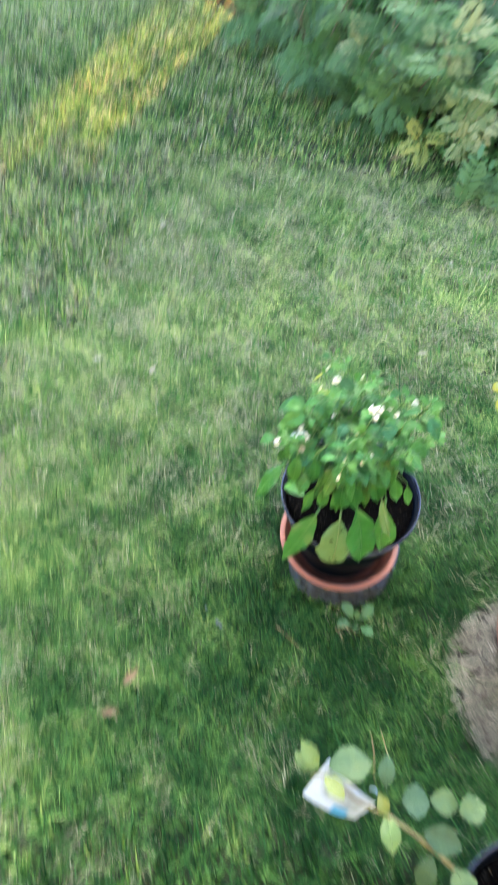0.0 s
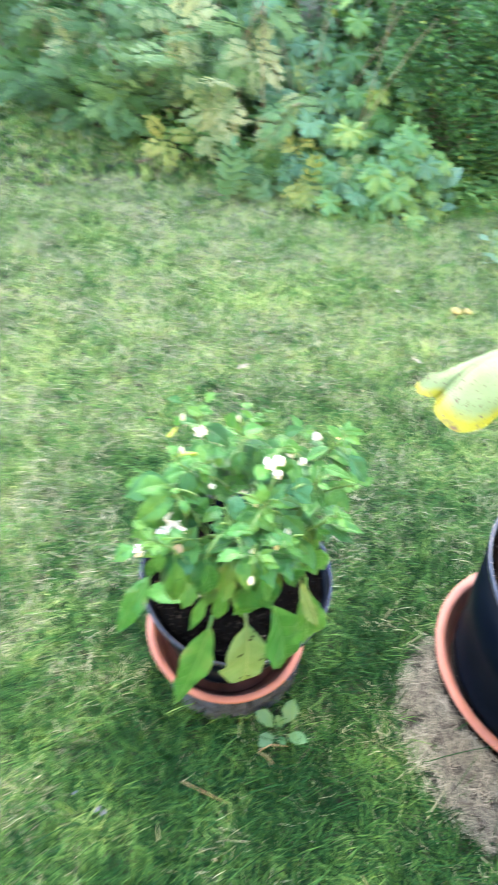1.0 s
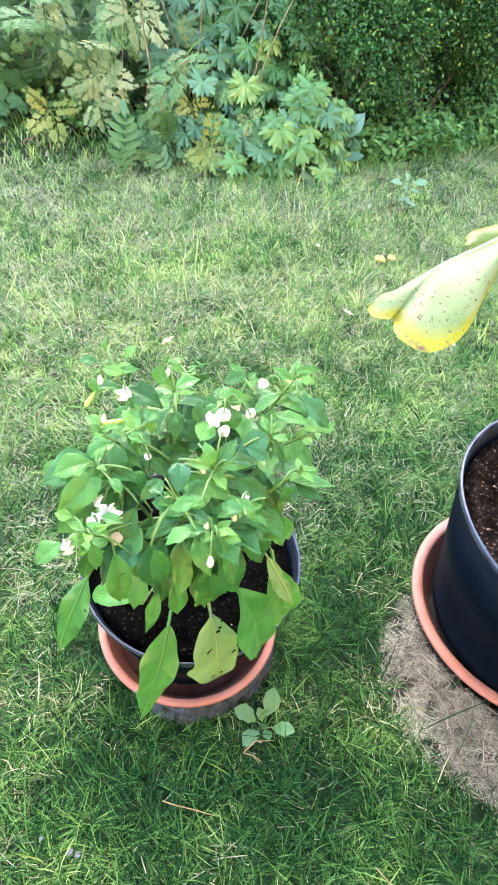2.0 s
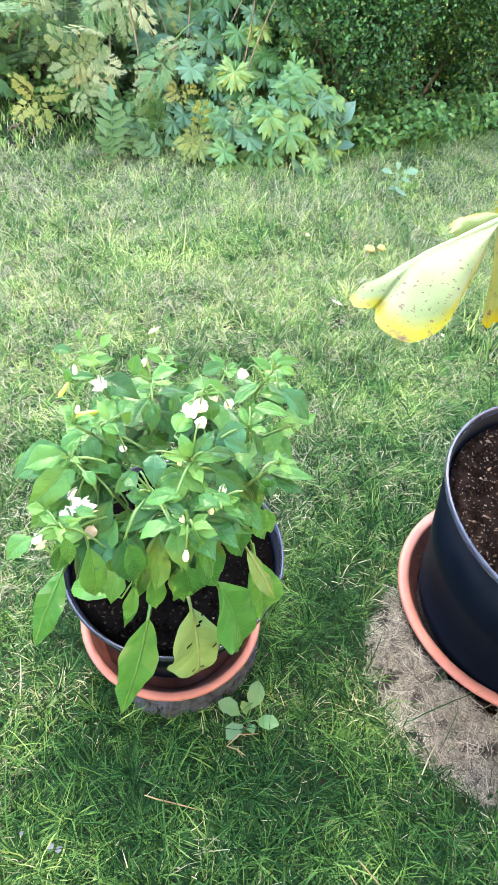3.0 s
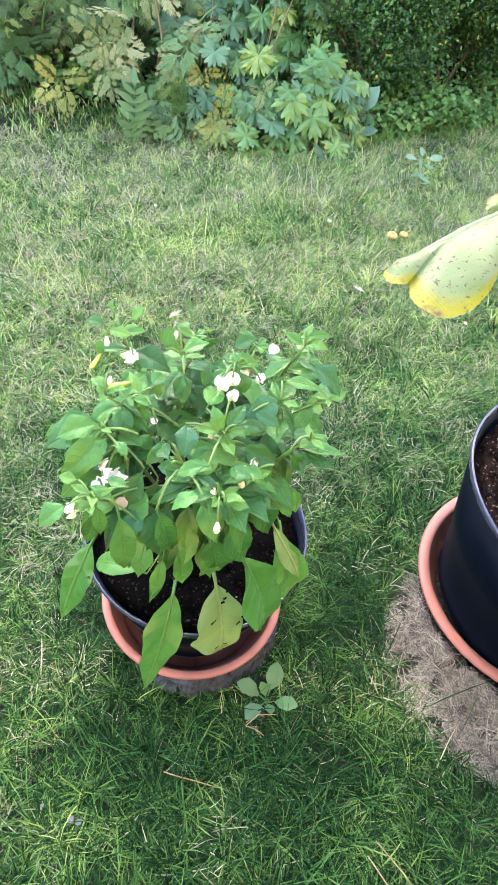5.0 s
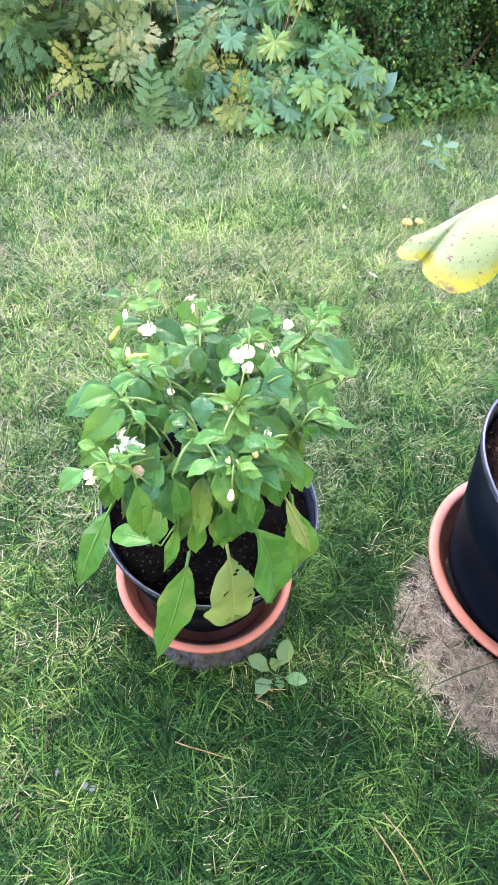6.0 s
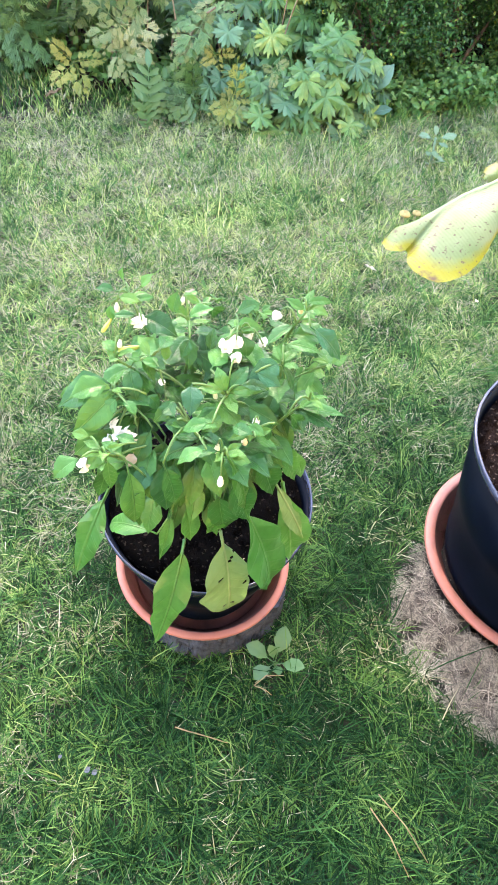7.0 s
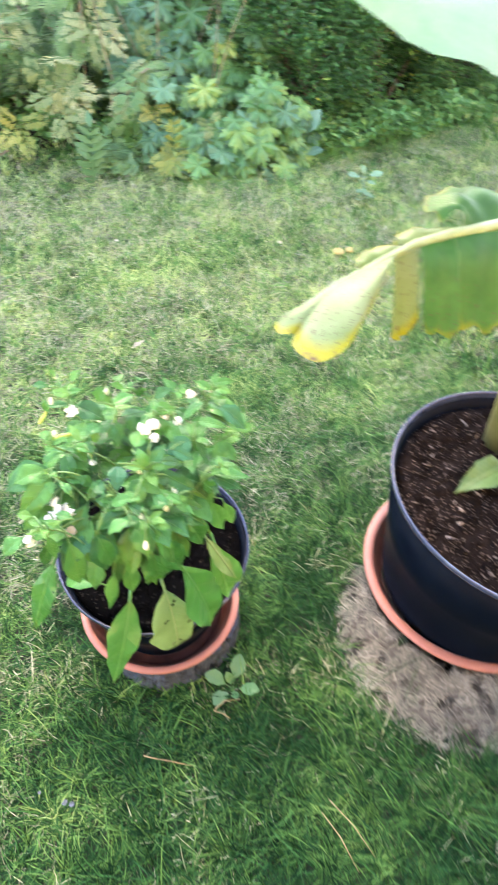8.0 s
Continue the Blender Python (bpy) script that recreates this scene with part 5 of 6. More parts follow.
part("leaf_blade", blade("hanging_half", [
    ((0.762, 0.975, 0.697), (0.748, 0.912, 0.612)),
    ((0.800, 0.973, 0.696), (0.775, 0.905, 0.600)),
    ((0.840, 0.972, 0.692), (0.815, 0.900, 0.597)),
    ((0.885, 0.971, 0.684), (0.865, 0.905, 0.605)),
    ((0.920, 0.970, 0.664), (0.905, 0.940, 0.620)),
], 0.006, seed=4, dome=0.018), M_BANANA, rib, "hanging torn leaf piece with yellow edge")
# far side: narrow folds and one rounded lobe
part("leaf_blade", blade("far_fold", [
    ((0.692, 0.979, 0.689), (0.702, 0.990, 0.690)),
    ((0.674, 0.980, 0.686), (0.676, 1.004, 0.686)),
    ((0.656, 0.980, 0.682), (0.652, 1.003, 0.683)),
    ((0.640, 0.981, 0.677), (0.641, 0.990, 0.679)),
], 0.002, seed=5, dome=0.004), M_BANANA_OLD, rib)
part("leaf_blade", blade("far_fold", [
    ((0.780, 0.974, 0.697), (0.772, 0.990, 0.688)),
    ((0.745, 0.976, 0.697), (0.735, 1.006, 0.698)),
    ((0.718, 0.978, 0.695), (0.702, 1.004, 0.697)),
    ((0.700, 0.979, 0.692), (0.692, 0.990, 0.692)),
], 0.002, seed=6, dome=0.004), M_BANANA_OLD, rib)
part("leaf_blade", blade("far_lobe", [
    ((0.900, 0.970, 0.676), (0.890, 1.030, 0.680)),
    ((0.850, 0.972, 0.690), (0.835, 1.060, 0.700)),
    ((0.815, 0.973, 0.695), (0.790, 1.062, 0.702)),
    ((0.795, 0.974, 0.697), (0.765, 1.035, 0.700)),
    ((0.782, 0.975, 0.697), (0.768, 1.005, 0.698)),
], 0.004, seed=7, dome=0.022), M_BANANA, rib)

M_BROAD = banana_paint("broad_banana_leaf", (0.050, 0.150, 0.060), (0.100, 0.220, 0.100), 1.6, -1.6)
RIB2 = [(0.956, 0.975, 0.72), (0.955, 0.99, 0.82), (0.935, 1.01, 0.875), (0.84, 1.03, 0.925), (0.74, 1.045, 0.945), (0.68, 1.05, 0.948), (0.62, 1.05, 0.946)]
rib = part("midrib", mesh_py("midrib", *tube(RIB2, [0.010, 0.009, 0.008, 0.007, 0.005, 0.0035, 0.002], 8)), M_RIB, banana, "pale arching midrib")
part("leaf_blade", blade("broad_half", [
    ((0.950, 1.00, 0.85), (0.915, 0.95, 0.81)),
    ((0.90, 1.02, 0.900), (0.80, 0.90, 0.835)),
    ((0.84, 1.03, 0.925), (0.715, 0.895, 0.880)),
    ((0.79, 1.037, 0.935), (0.668, 0.900, 0.911)),
    ((0.74, 1.045, 0.945), (0.632, 0.902, 0.914)),
    ((0.68, 1.05, 0.948), (0.614, 0.930, 0.922)),
    ((0.65, 1.05, 0.947), (0.610, 0.975, 0.932)),
    ((0.62, 1.05, 0.946), (0.608, 1.040, 0.944)),
], 0, seed=8, dome=0.010), M_BROAD, rib, "broad pale green leaf half with a sky sheen")
part("leaf_blade", blade("broad_half", [
    ((0.950, 1.00, 0.85), (0.965, 1.060, 0.86)),
    ((0.90, 1.02, 0.900), (0.94, 1.130, 0.90)),
    ((0.84, 1.03, 0.925), (0.88, 1.160, 0.93)),
    ((0.74, 1.045, 0.945), (0.76, 1.160, 0.95)),
    ((0.68, 1.05, 0.948), (0.69, 1.120, 0.95)),
    ((0.62, 1.05, 0.946), (0.622, 1.055, 0.946)),
], 0.003, seed=9, dome=0.012), M_BROAD, rib, "broad pale green leaf half")
# small offshoot leaves at the foot
pup = mesh_py("offshoot_leaf", *ovate(0.40, 0.4, 0.3, 0.03, 0.1, 0.4, 1.1, seed=50))
M_PUP = leaf_paint("offshoot_leaf", [(0.0, (0.036, 0.100, 0.018)), (1.0, (0.075, 0.150, 0.030))], 0.45, 0.3, (0.20, 0.28, 0.10), 12, 0.02)
for base, tip, hint in (((0.945, 0.905, 0.275), (0.824, 0.886, 0.302), (0, -0.3, 1)), ((0.950, 0.900, 0.285), (0.890, 0.835, 0.295), (0.1, -0.3, 1)), ((0.955, 0.905, 0.29), (0.925, 0.88, 0.36), (-0.6, -0.6, 0.5))):
    part("offshoot_leaf", pup, M_PUP, banana, "small green young leaf", face_of(base, tip, hint))


# ---- the young shrub with its plant tag ----
M_SHOOT = simple("young_shoot", (0.10, 0.085, 0.035), (0.20, 0.19, 0.09), 50, 0.7, 0.3, 90)
M_BUSH = leaf_paint("young_shrub_leaf", [(0.0, (0.024, 0.066, 0.034)), (0.6, (0.040, 0.094, 0.042)), (1.0, (0.072, 0.122, 0.038))], 0.5, 0.12, (0.09, 0.17, 0.08), 7, 0.015, spec=0.3)
M_BUSH_YOUNG = leaf_paint("fresh_shrub_leaf", [(0.0, (0.055, 0.120, 0.022)), (0.6, (0.092, 0.160, 0.032)), (1.0, (0.160, 0.200, 0.048))], 0.42, 0.2, (0.18, 0.27, 0.10), 7, 0.015)
shrub = thing("young_shrub", Matrix.Identity(4), "young shrub with oval leaves on thin brown twigs", "shrub")
part("trunk", mesh_py("trunk", *tube([(0.640, 0.332, 0.20), (0.58, 0.328, 0.28), (0.52, 0.325, 0.36), (0.488, 0.330, 0.40), (0.490, 0.361, 0.43)], [0.0045, 0.004, 0.0034, 0.003, 0.0027], 7)), M_SHOOT, shrub, "thin brown trunk")
BR = [Vector(p) for p in ((0.490, 0.361, 0.430), (0.464, 0.372, 0.445), (0.441, 0.383, 0.455), (0.407, 0.394, 0.475), (0.362, 0.403, 0.490), (0.325, 0.421, 0.500), (0.307, 0.419, 0.500))]
twig = part("branch", mesh_py("branch", *tube(BR, [0.0027, 0.0024, 0.0021, 0.0019, 0.0016, 0.0014, 0.001], 6)), M_SHOOT, shrub)
side = part("branch", mesh_py("branch", *tube(bent((0.60, 0.330, 0.26), (0.535, 0.405, 0.47), 0.02, 5), [0.003, 0.0028, 0.0025, 0.0022, 0.002, 0.0016], 6)), M_SHOOT, shrub)
far = part("branch", mesh_py("branch", *tube(bent((0.630, 0.332, 0.22), (0.78, 0.30, 0.50), -0.02, 5), [0.0035, 0.003, 0.0028, 0.0025, 0.002, 0.0016], 6)), M_SHOOT, shrub)
# foot, tip, share of width, old (o) or young (y) leaf
SHRUB_LEAVES = (
    ((0.323, 0.428, 0.500), (0.369, 0.442, 0.505), 0.66, "o"),
    ((0.317, 0.425, 0.500), (0.297, 0.444, 0.520), 0.45, "y"),
    ((0.314, 0.423, 0.500), (0.290, 0.437, 0.505), 0.50, "y"),
    ((0.321, 0.421, 0.505), (0.341, 0.400, 0.515), 0.50, "y"),
    ((0.399, 0.400, 0.475), (0.406, 0.365, 0.480), 0.52, "y"),
    ((0.399, 0.423, 0.475), (0.397, 0.451, 0.490), 0.50, "o"),
    ((0.415, 0.416, 0.470), (0.445, 0.417, 0.475), 0.92, "o"),
    ((0.449, 0.424, 0.465), (0.485, 0.424, 0.460), 0.60, "o"),
    ((0.443, 0.391, 0.455), (0.482, 0.380, 0.460), 0.62, "o"),
    ((0.458, 0.371, 0.450), (0.448, 0.340, 0.430), 0.50, "o"),
    ((0.485, 0.414, 0.460), (0.512, 0.423, 0.470), 0.80, "o"),
    ((0.486, 0.366, 0.435), (0.499, 0.334, 0.440), 0.70, "o"),
    ((0.400, 0.394, 0.478), (0.390, 0.407, 0.495), 0.50, "y"),
)
for i, (base, tip, wide, age) in enumerate(SHRUB_LEAVES):
    me = mesh_py("oval_leaf", *ovate(wide * 1.08, 0.16, rng.uniform(0.1, 0.35), 0.012, 0.08, 0.52, 0.6 if age == "o" else 0.9, 12, seed=70 + i))
    part("leaf", me, M_BUSH if age == "o" else M_BUSH_YOUNG, twig, "dull green leaf" if age == "o" else "young yellow-green leaf", face_of(base, Vector(base).lerp(Vector(tip), 1.2), (rng.uniform(-0.3, 0.3), rng.uniform(-0.5, 0.1), 1)))
oval = [mesh_py("oval_leaf", *ovate(0.58, 0.15, 0.15 + 0.1 * i, 0.010, 0.10, 0.55, 0.55, seed=70 + i)) for i in range(3)]
for me in oval:
    me.materials.append(M_BUSH)
for base, tip in (((0.535, 0.405, 0.47), (0.548, 0.442, 0.462)), ((0.535, 0.405, 0.47), (0.562, 0.398, 0.468)), ((0.548, 0.385, 0.45), (0.580, 0.372, 0.455))):
    part("leaf", rng.choice(oval), None, side, m=face_of(base, tip, (rng.uniform(-0.2, 0.2), -0.2, 1)))
for i in range(14):
    t = 0.3 + 0.7 * i / 14
    p = Vector((0.640, 0.330, 0.24)).lerp(Vector((0.78, 0.30, 0.50)), t)
    a = i * 2.4
    part("leaf", oval[i % 3], None, far, m=along(p, (math.cos(a), math.sin(a), 0.2), (0, 0, 1), 0.042))

# tag hung on the twig: a bent white card with a printed picture and a blue corner
tag = thing("plant_tag", Matrix.Identity(4), "white card plant tag with a grey picture, hung on a twig", "plant tag")
TAG = [Vector(p) for p in ((0.303, 0.412, 0.446), (0.327, 0.440, 0.500), (0.388, 0.408, 0.471), (0.368, 0.396, 0.441))]


def card(name, u0, u1, v0, v1, lift, mat, label):
    """A strip of the bowed card between the shares u (along) and v (up) of its sides."""
    up = (TAG[3] - TAG[0]).cross(TAG[1] - TAG[0]).normalized()
    up = up if up.z > 0 else -up
    verts, faces, n = [], [], 8
    for layer in (0, 1):
        for i in range(n + 1):
            u = u0 + (u1 - u0) * i / n
            for v in (v0, v1):
                p = TAG[0].lerp(TAG[3], u).lerp(TAG[1].lerp(TAG[2], u), v)
                verts.append(p + up * (0.006 * math.sin(math.pi * u) + lift + 0.0006 * layer))
    o = 2 * (n + 1)
    for i in range(n):
        a = 2 * i
        faces += [(a, a + 1, a + 3, a + 2), (o + a, o + a + 2, o + a + 3, o + a + 1)]
    rim_i = [2 * i for i in range(n + 1)] + [2 * i + 1 for i in range(n, -1, -1)]
    for a, b in zip(rim_i, rim_i[1:] + rim_i[:1]):
        faces.append((a, b, o + b, o + a))
    return part(name, mesh_py(name, verts, faces, smooth=False), mat, tag, label)


card("card", 0, 1, 0, 1, 0, M_CARD, "bent white card with sky reflection painted in blue")
card("picture", 0.12, 0.88, 0.30, 0.88, 0.0016, M_TAGPIC, "grey printed picture")
card("blue_corner", 0.52, 0.80, 0.02, 0.26, 0.0016, M_TAGBLUE, "small blue printed mark")
part("loop", mesh_py("loop", *tube(bent((0.382, 0.425, 0.462), (0.386, 0.416, 0.486), 0.006, 6), [0.0012] * 7, 5)), M_CARD, tag, "thin white loop")


# ---- small things on the lawn ----
M_STICK = simple("tan_stick", (0.17, 0.12, 0.055), (0.30, 0.23, 0.11), 40, 0.8)
weed_shapes = [mesh_py("weed_leaf", *pepper_leaf(0.44, 0.06, 0.2, 0.03, 0.1, 0.28, 0.55, 0.9, 16, seed=80 + i)) for i in range(3)]
def rosette(name, centre, leaves, mat, label, seed):
    r = random.Random(seed)
    ob = thing(name, Matrix.Translation((centre[0], centre[1], swell(centre[0], centre[1]))), label, "weed", "broad-leaved weeds in the lawn")
    for a, s, rise in leaves:
        me = weed_shapes[r.randrange(3)].copy()
        me.materials.append(mat)
        part("leaf", me, None, ob, m=along((0, 0, 0.012), (math.cos(radians(a)), math.sin(radians(a)), rise), (0, 0, 1), s))
    part("crown", mesh_py("crown", *tube([(0, 0, -0.005), (0, 0, 0.014)], [0.004, 0.003], 6)), M_STEM, ob)
    return ob


rosette("weed", (0.419, 0.869), ((140, 0.056, 0.65), (48, 0.058, 0.75), (205, 0.052, 0.45), (-42, 0.050, 0.45), (95, 0.032, 1.2), (-100, 0.03, 0.6)), M_WEED, "small rosette of grey-green oval leaves in the grass", 1)
tall = rosette("weed", (1.560, 2.225), ((-70, 0.060, 0.5), (-140, 0.050, 0.4)), M_GLAUCOUS, "upright pale weed at the edge of the lawn", 2)
part("stem", mesh_py("stem", *tube([(0, 0, 0), (0.003, 0, 0.05), (0, 0.002, 0.095)], [0.005, 0.0045, 0.004], 6)), M_GLAUCOUS, tall)
pale = weed_shapes[0].copy()
pale.materials.append(M_GLAUCOUS)
for a, s, rise, z in ((-12, 0.070, 0.20, 0.088), (168, 0.062, 0.30, 0.088), (80, 0.042, 1.5, 0.090), (-75, 0.052, 0.0, 0.084), (-110, 0.050, -0.2, 0.062), (-60, 0.046, -0.3, 0.046), (-150, 0.044, 0.1, 0.050)):
    part("leaf", pale, None, tall, m=along((0, 0, z), (math.cos(radians(a)), math.sin(radians(a)), rise), (0, -0.3, 1), s))
rosette("weed", (1.10, 2.62), ((30, 0.07, 0.9), (150, 0.06, 0.6), (-90, 0.07, 0.6)), M_GLAUCOUS, "pale weed beside the planted border", 3)

cap = [(0, 0.0475), (0.005, 0.047), (0.010, 0.0452), (0.0145, 0.0415), (0.0170, 0.0365), (0.014, 0.036), (0.004, 0.0385), (0, 0.0385)]
M_MUSHSTEM = simple("mushroom_stem", (0.40, 0.36, 0.26), (0.52, 0.48, 0.36), 90, 0.7)
for x, y, s in ((1.290, 1.945, 0.95), (1.331, 1.945, 0.80)):
    ob = thing("mushroom", Matrix.Translation((x, y, swell(x, y) - 0.004)) @ Matrix.Rotation(0.12, 4, "X") @ Matrix.Scale(s, 4), "small tan mushroom standing in the grass", "mushroom", "mushrooms in the lawn")
    part("cap", mesh_py("cap", *lathe(cap, 20, 0.02, int(x * 100))), M_MUSH, ob, "tan domed cap")
    part("stem", mesh_py("stem", *lathe([(0, 0.0), (0.0045, 0.0), (0.0035, 0.02), (0.0035, 0.039), (0, 0.039)], 10)), M_MUSHSTEM, ob, "pale thin stem")

dead = [mesh_py("fallen_leaf", *ovate(0.5, 0.6, -0.3, 0.05, 0.1, seed=90 + i)) for i in range(3)]
for x, y, s, a in ((0.475, 3.03, 0.075, 10), (-0.035, 0.652, 0.045, 50), (-0.064, 0.594, 0.041, 10), (-0.198, 1.530, 0.036, 70), (-0.374, 1.560, 0.034, 20), (1.06, 1.70, 0.035, 130), (0.56, 1.75, 0.04, 10), (-0.35, 2.3, 0.04, 60)):
    me = dead[int(abs(x) * 100) % 3].copy()
    me.materials.append(M_DEADLEAF if s > 0.04 else M_WITHER)
    ob = part("fallen_leaf", me, None, m=along((x, y, swell(x, y) + 0.042), (math.cos(radians(a)), math.sin(radians(a)), 0.05), (0.1, 0.1, 1), s, s * 0.75))
    tagged(ob, "curled dry brown leaf lying on the grass" if s > 0.04 else "small pale dry leaf lying on the grass", "fallen leaf", "fallen leaves on the lawn")
for pts, r in (([(0.250, 0.828, 0.030), (0.262, 0.816, 0.036), (0.285, 0.800, 0.034), (0.310, 0.782, 0.030)], 0.0009), ([(0.452, 0.640, 0.034), (0.458, 0.600, 0.040), (0.460, 0.556, 0.030)], 0.0010), ([(0.470, 0.650, 0.034), (0.482, 0.605, 0.040), (0.490, 0.560, 0.030)], 0.0009), ([(0.373, 0.842, 0.03), (0.395, 0.848, 0.034), (0.420, 0.840, 0.03)], 0.0009), ([(0.373, 0.842, 0.031), (0.385, 0.83, 0.034), (0.392, 0.82, 0.03)], 0.0008)):
    tagged(part("dry_stick", mesh_py("dry_stick", *tube(pts, [r] * (len(pts) - 1) + [r * 0.6], 6)), M_STICK), "thin dry straw-coloured stalk lying on the grass", "stick", "dry stalks on the lawn")
for x, y, s, mat in ((0.093, 0.847, 0.006, M_PAPER), (0.121, 0.817, 0.010, M_PAPER), (0.130, 0.810, 0.009, M_PAPER), (1.240, 1.525, 0.014, M_MUSHSTEM), (1.142, 2.055, 0.016, M_MUSHSTEM), (0.700, 2.300, 0.012, M_MUSHSTEM)):
    v, f = ovate(0.8, 0.3, 0.2, 0.1, 0, seed=int(x * 50))
    tagged(part("scrap", mesh_py("scrap", v, f), mat, m=along((x, y, swell(x, y) + 0.030), (1, 0.3, 0), (0.1, -0.3, 1), s)), "tiny blue-grey scrap lying in the grass" if mat is M_PAPER else "small white petal lying in the grass", "scrap", "pale scraps in the grass")


# ---- the planted border ----
fern_shapes = [mesh_py("feathered_leaf", *pinnate(6, 0.28, 0.066, 0.2 + 0.12 * i, 66, i)) for i in range(3)]
cut_shapes = [mesh_py("cut_leaf", *lacy(4 + i % 2, 0.25 + 0.15 * i, 10 + i)) for i in range(3)]
palm_shapes = [mesh_py("lobed_leaf", *palmate(7 if i % 3 == 1 else 5, 0.46 + 0.03 * i, i, 0.15 + 0.14 * (i % 3))) for i in range(6)]


def with_paint(shapes, mat):
    out = []
    for me in shapes:
        c = me.copy()
        c.materials.append(mat)
        out.append(c)
    return out


M_YELLOWCUT = leaf_paint("yellow_cut_leaf", [(0.0, (0.17, 0.25, 0.060)), (0.6, (0.28, 0.33, 0.085)), (1.0, (0.40, 0.41, 0.14))], 0.5, 0.3, spec=0.3)
FERN, CUT, CUTGREEN, CUTYELLOW = with_paint(fern_shapes, M_FERN), with_paint(cut_shapes, M_CUTLEAF), with_paint(cut_shapes, M_FERN), with_paint(cut_shapes, M_YELLOWCUT)
PALML, PALMB = with_paint(palm_shapes, M_PALM_L), with_paint(palm_shapes, M_PALM_B)


def clump(name, x, back, height, spread, count, size, shapes, label, category, group, seed, stems=5, front=0.75):
    """A leafy perennial: stalks from one foot, leaves all round, most of them towards the light in front."""
    r = random.Random(seed)
    y = bed_edge(x) + back
    ob = thing(name, Matrix.Translation((x, y, swell(x, y) + 0.02)), label, category, group)
    ends = []
    for i in range(stems):
        a = r.uniform(0, 2 * math.pi)
        top = Vector((spread * 0.55 * math.cos(a), spread * 0.55 * math.sin(a) - 0.25 * spread, height * r.uniform(0.7, 1.0)))
        pts = bent((0.02 * math.cos(a), 0.02 * math.sin(a), -0.01), top, 0.05, 6)
        stem = part("stalk", mesh_py("stalk", *tube(pts, [0.006, 0.0055, 0.005, 0.0045, 0.004, 0.0035, 0.003], 6)), M_STEM if i % 3 else M_DRYSTALK, ob)
        ends.append((pts, stem))
    for k in range(count):
        pts, stem = ends[k % stems]
        t = r.uniform(0.15, 1.0)
        p = pts[min(6, int(t * 6.99))]
        a = math.radians(-90) + r.gauss(0, 1.0) if r.random() < front else r.uniform(0, 2 * math.pi)
        d = Vector((1.2 * math.cos(a), 0.7 * math.sin(a), r.uniform(-0.7, 0.6)))
        s = size * r.uniform(0.7, 1.2)
        up = Vector((0.45 * d.x + r.uniform(-0.35, 0.35), -0.6 + r.uniform(-0.3, 0.35), 0.95))
        part("leaf", r.choice(shapes), None, stem, m=along(p, d, up, s))
    return ob


CG = "perennials in the border"
# feathery, partly yellowed plants
for i, (x, back, h, n, s, sh) in enumerate(((-0.60, 0.38, 0.75, 12, 0.22, CUTGREEN), (-0.80, 0.55, 1.05, 14, 0.24, CUTGREEN), (-0.20, 0.30, 0.6, 24, 0.22, CUTGREEN), (0.08, 0.26, 0.55, 26, 0.20, FERN), (0.30, 0.22, 0.45, 24, 0.19, CUTGREEN),
                                           (0.50, 0.20, 0.40, 14, 0.16, CUTGREEN), (0.46, 0.45, 0.65, 24, 0.20, CUTGREEN), (0.66, 0.30, 0.48, 20, 0.16, CUTGREEN), (0.74, 0.20, 0.36, 8, 0.13, CUT), (0.58, 0.26, 0.42, 24, 0.15, CUTGREEN), (0.80, 0.45, 0.62, 26, 0.20, CUTGREEN), (0.95, 0.30, 0.40, 12, 0.15, CUTGREEN),
                                           (0.62, 0.80, 0.80, 26, 0.22, FERN), (0.15, 0.75, 0.80, 24, 0.22, CUTGREEN), (1.02, 0.65, 0.75, 24, 0.22, CUTGREEN))):
    pale = sh is CUT
    clump("feathery_perennial", x, back, h, 0.36 if not pale else 0.28, n, s, sh, "feathery cut-leaved perennial turning yellow" if pale else "green feathery-leaved perennial in the border", "garden plant", CG, 100 + i)


def spray(centre, count, size, shapes, label, seed, fan=1.0, low=False):
    """One flush of leaves at the end of a leaning stalk, spread towards the lawn."""
    r = random.Random(seed)
    c = Vector(centre)
    foot = Vector((c.x + r.uniform(-0.08, 0.08), c.y + 0.14, swell(c.x, c.y)))
    ob = thing("feathery_perennial", Matrix.Translation(foot), label, "garden plant", CG)
    top = c - foot
    part("stalk", mesh_py("stalk", *tube(bent((0, 0, -0.01), top, 0.04, 6), [0.0045, 0.004, 0.0036, 0.0033, 0.003, 0.0027, 0.0024], 6)), M_STEM, ob)
    for k in range(count):
        a = 2 * math.pi * (k + r.random() * 0.6) / count
        d = Vector((fan * math.cos(a), -0.45 + 0.3 * math.sin(a), (0.8 if not low else 0.45) * math.sin(a)))
        part("leaf", r.choice(shapes), None, ob, m=along(top + Vector((0, 0.01, 0)), d, (0.3 * math.cos(a) + r.uniform(-0.2, 0.2), -0.75, 0.75), size * r.uniform(0.75, 1.15)))
    return ob


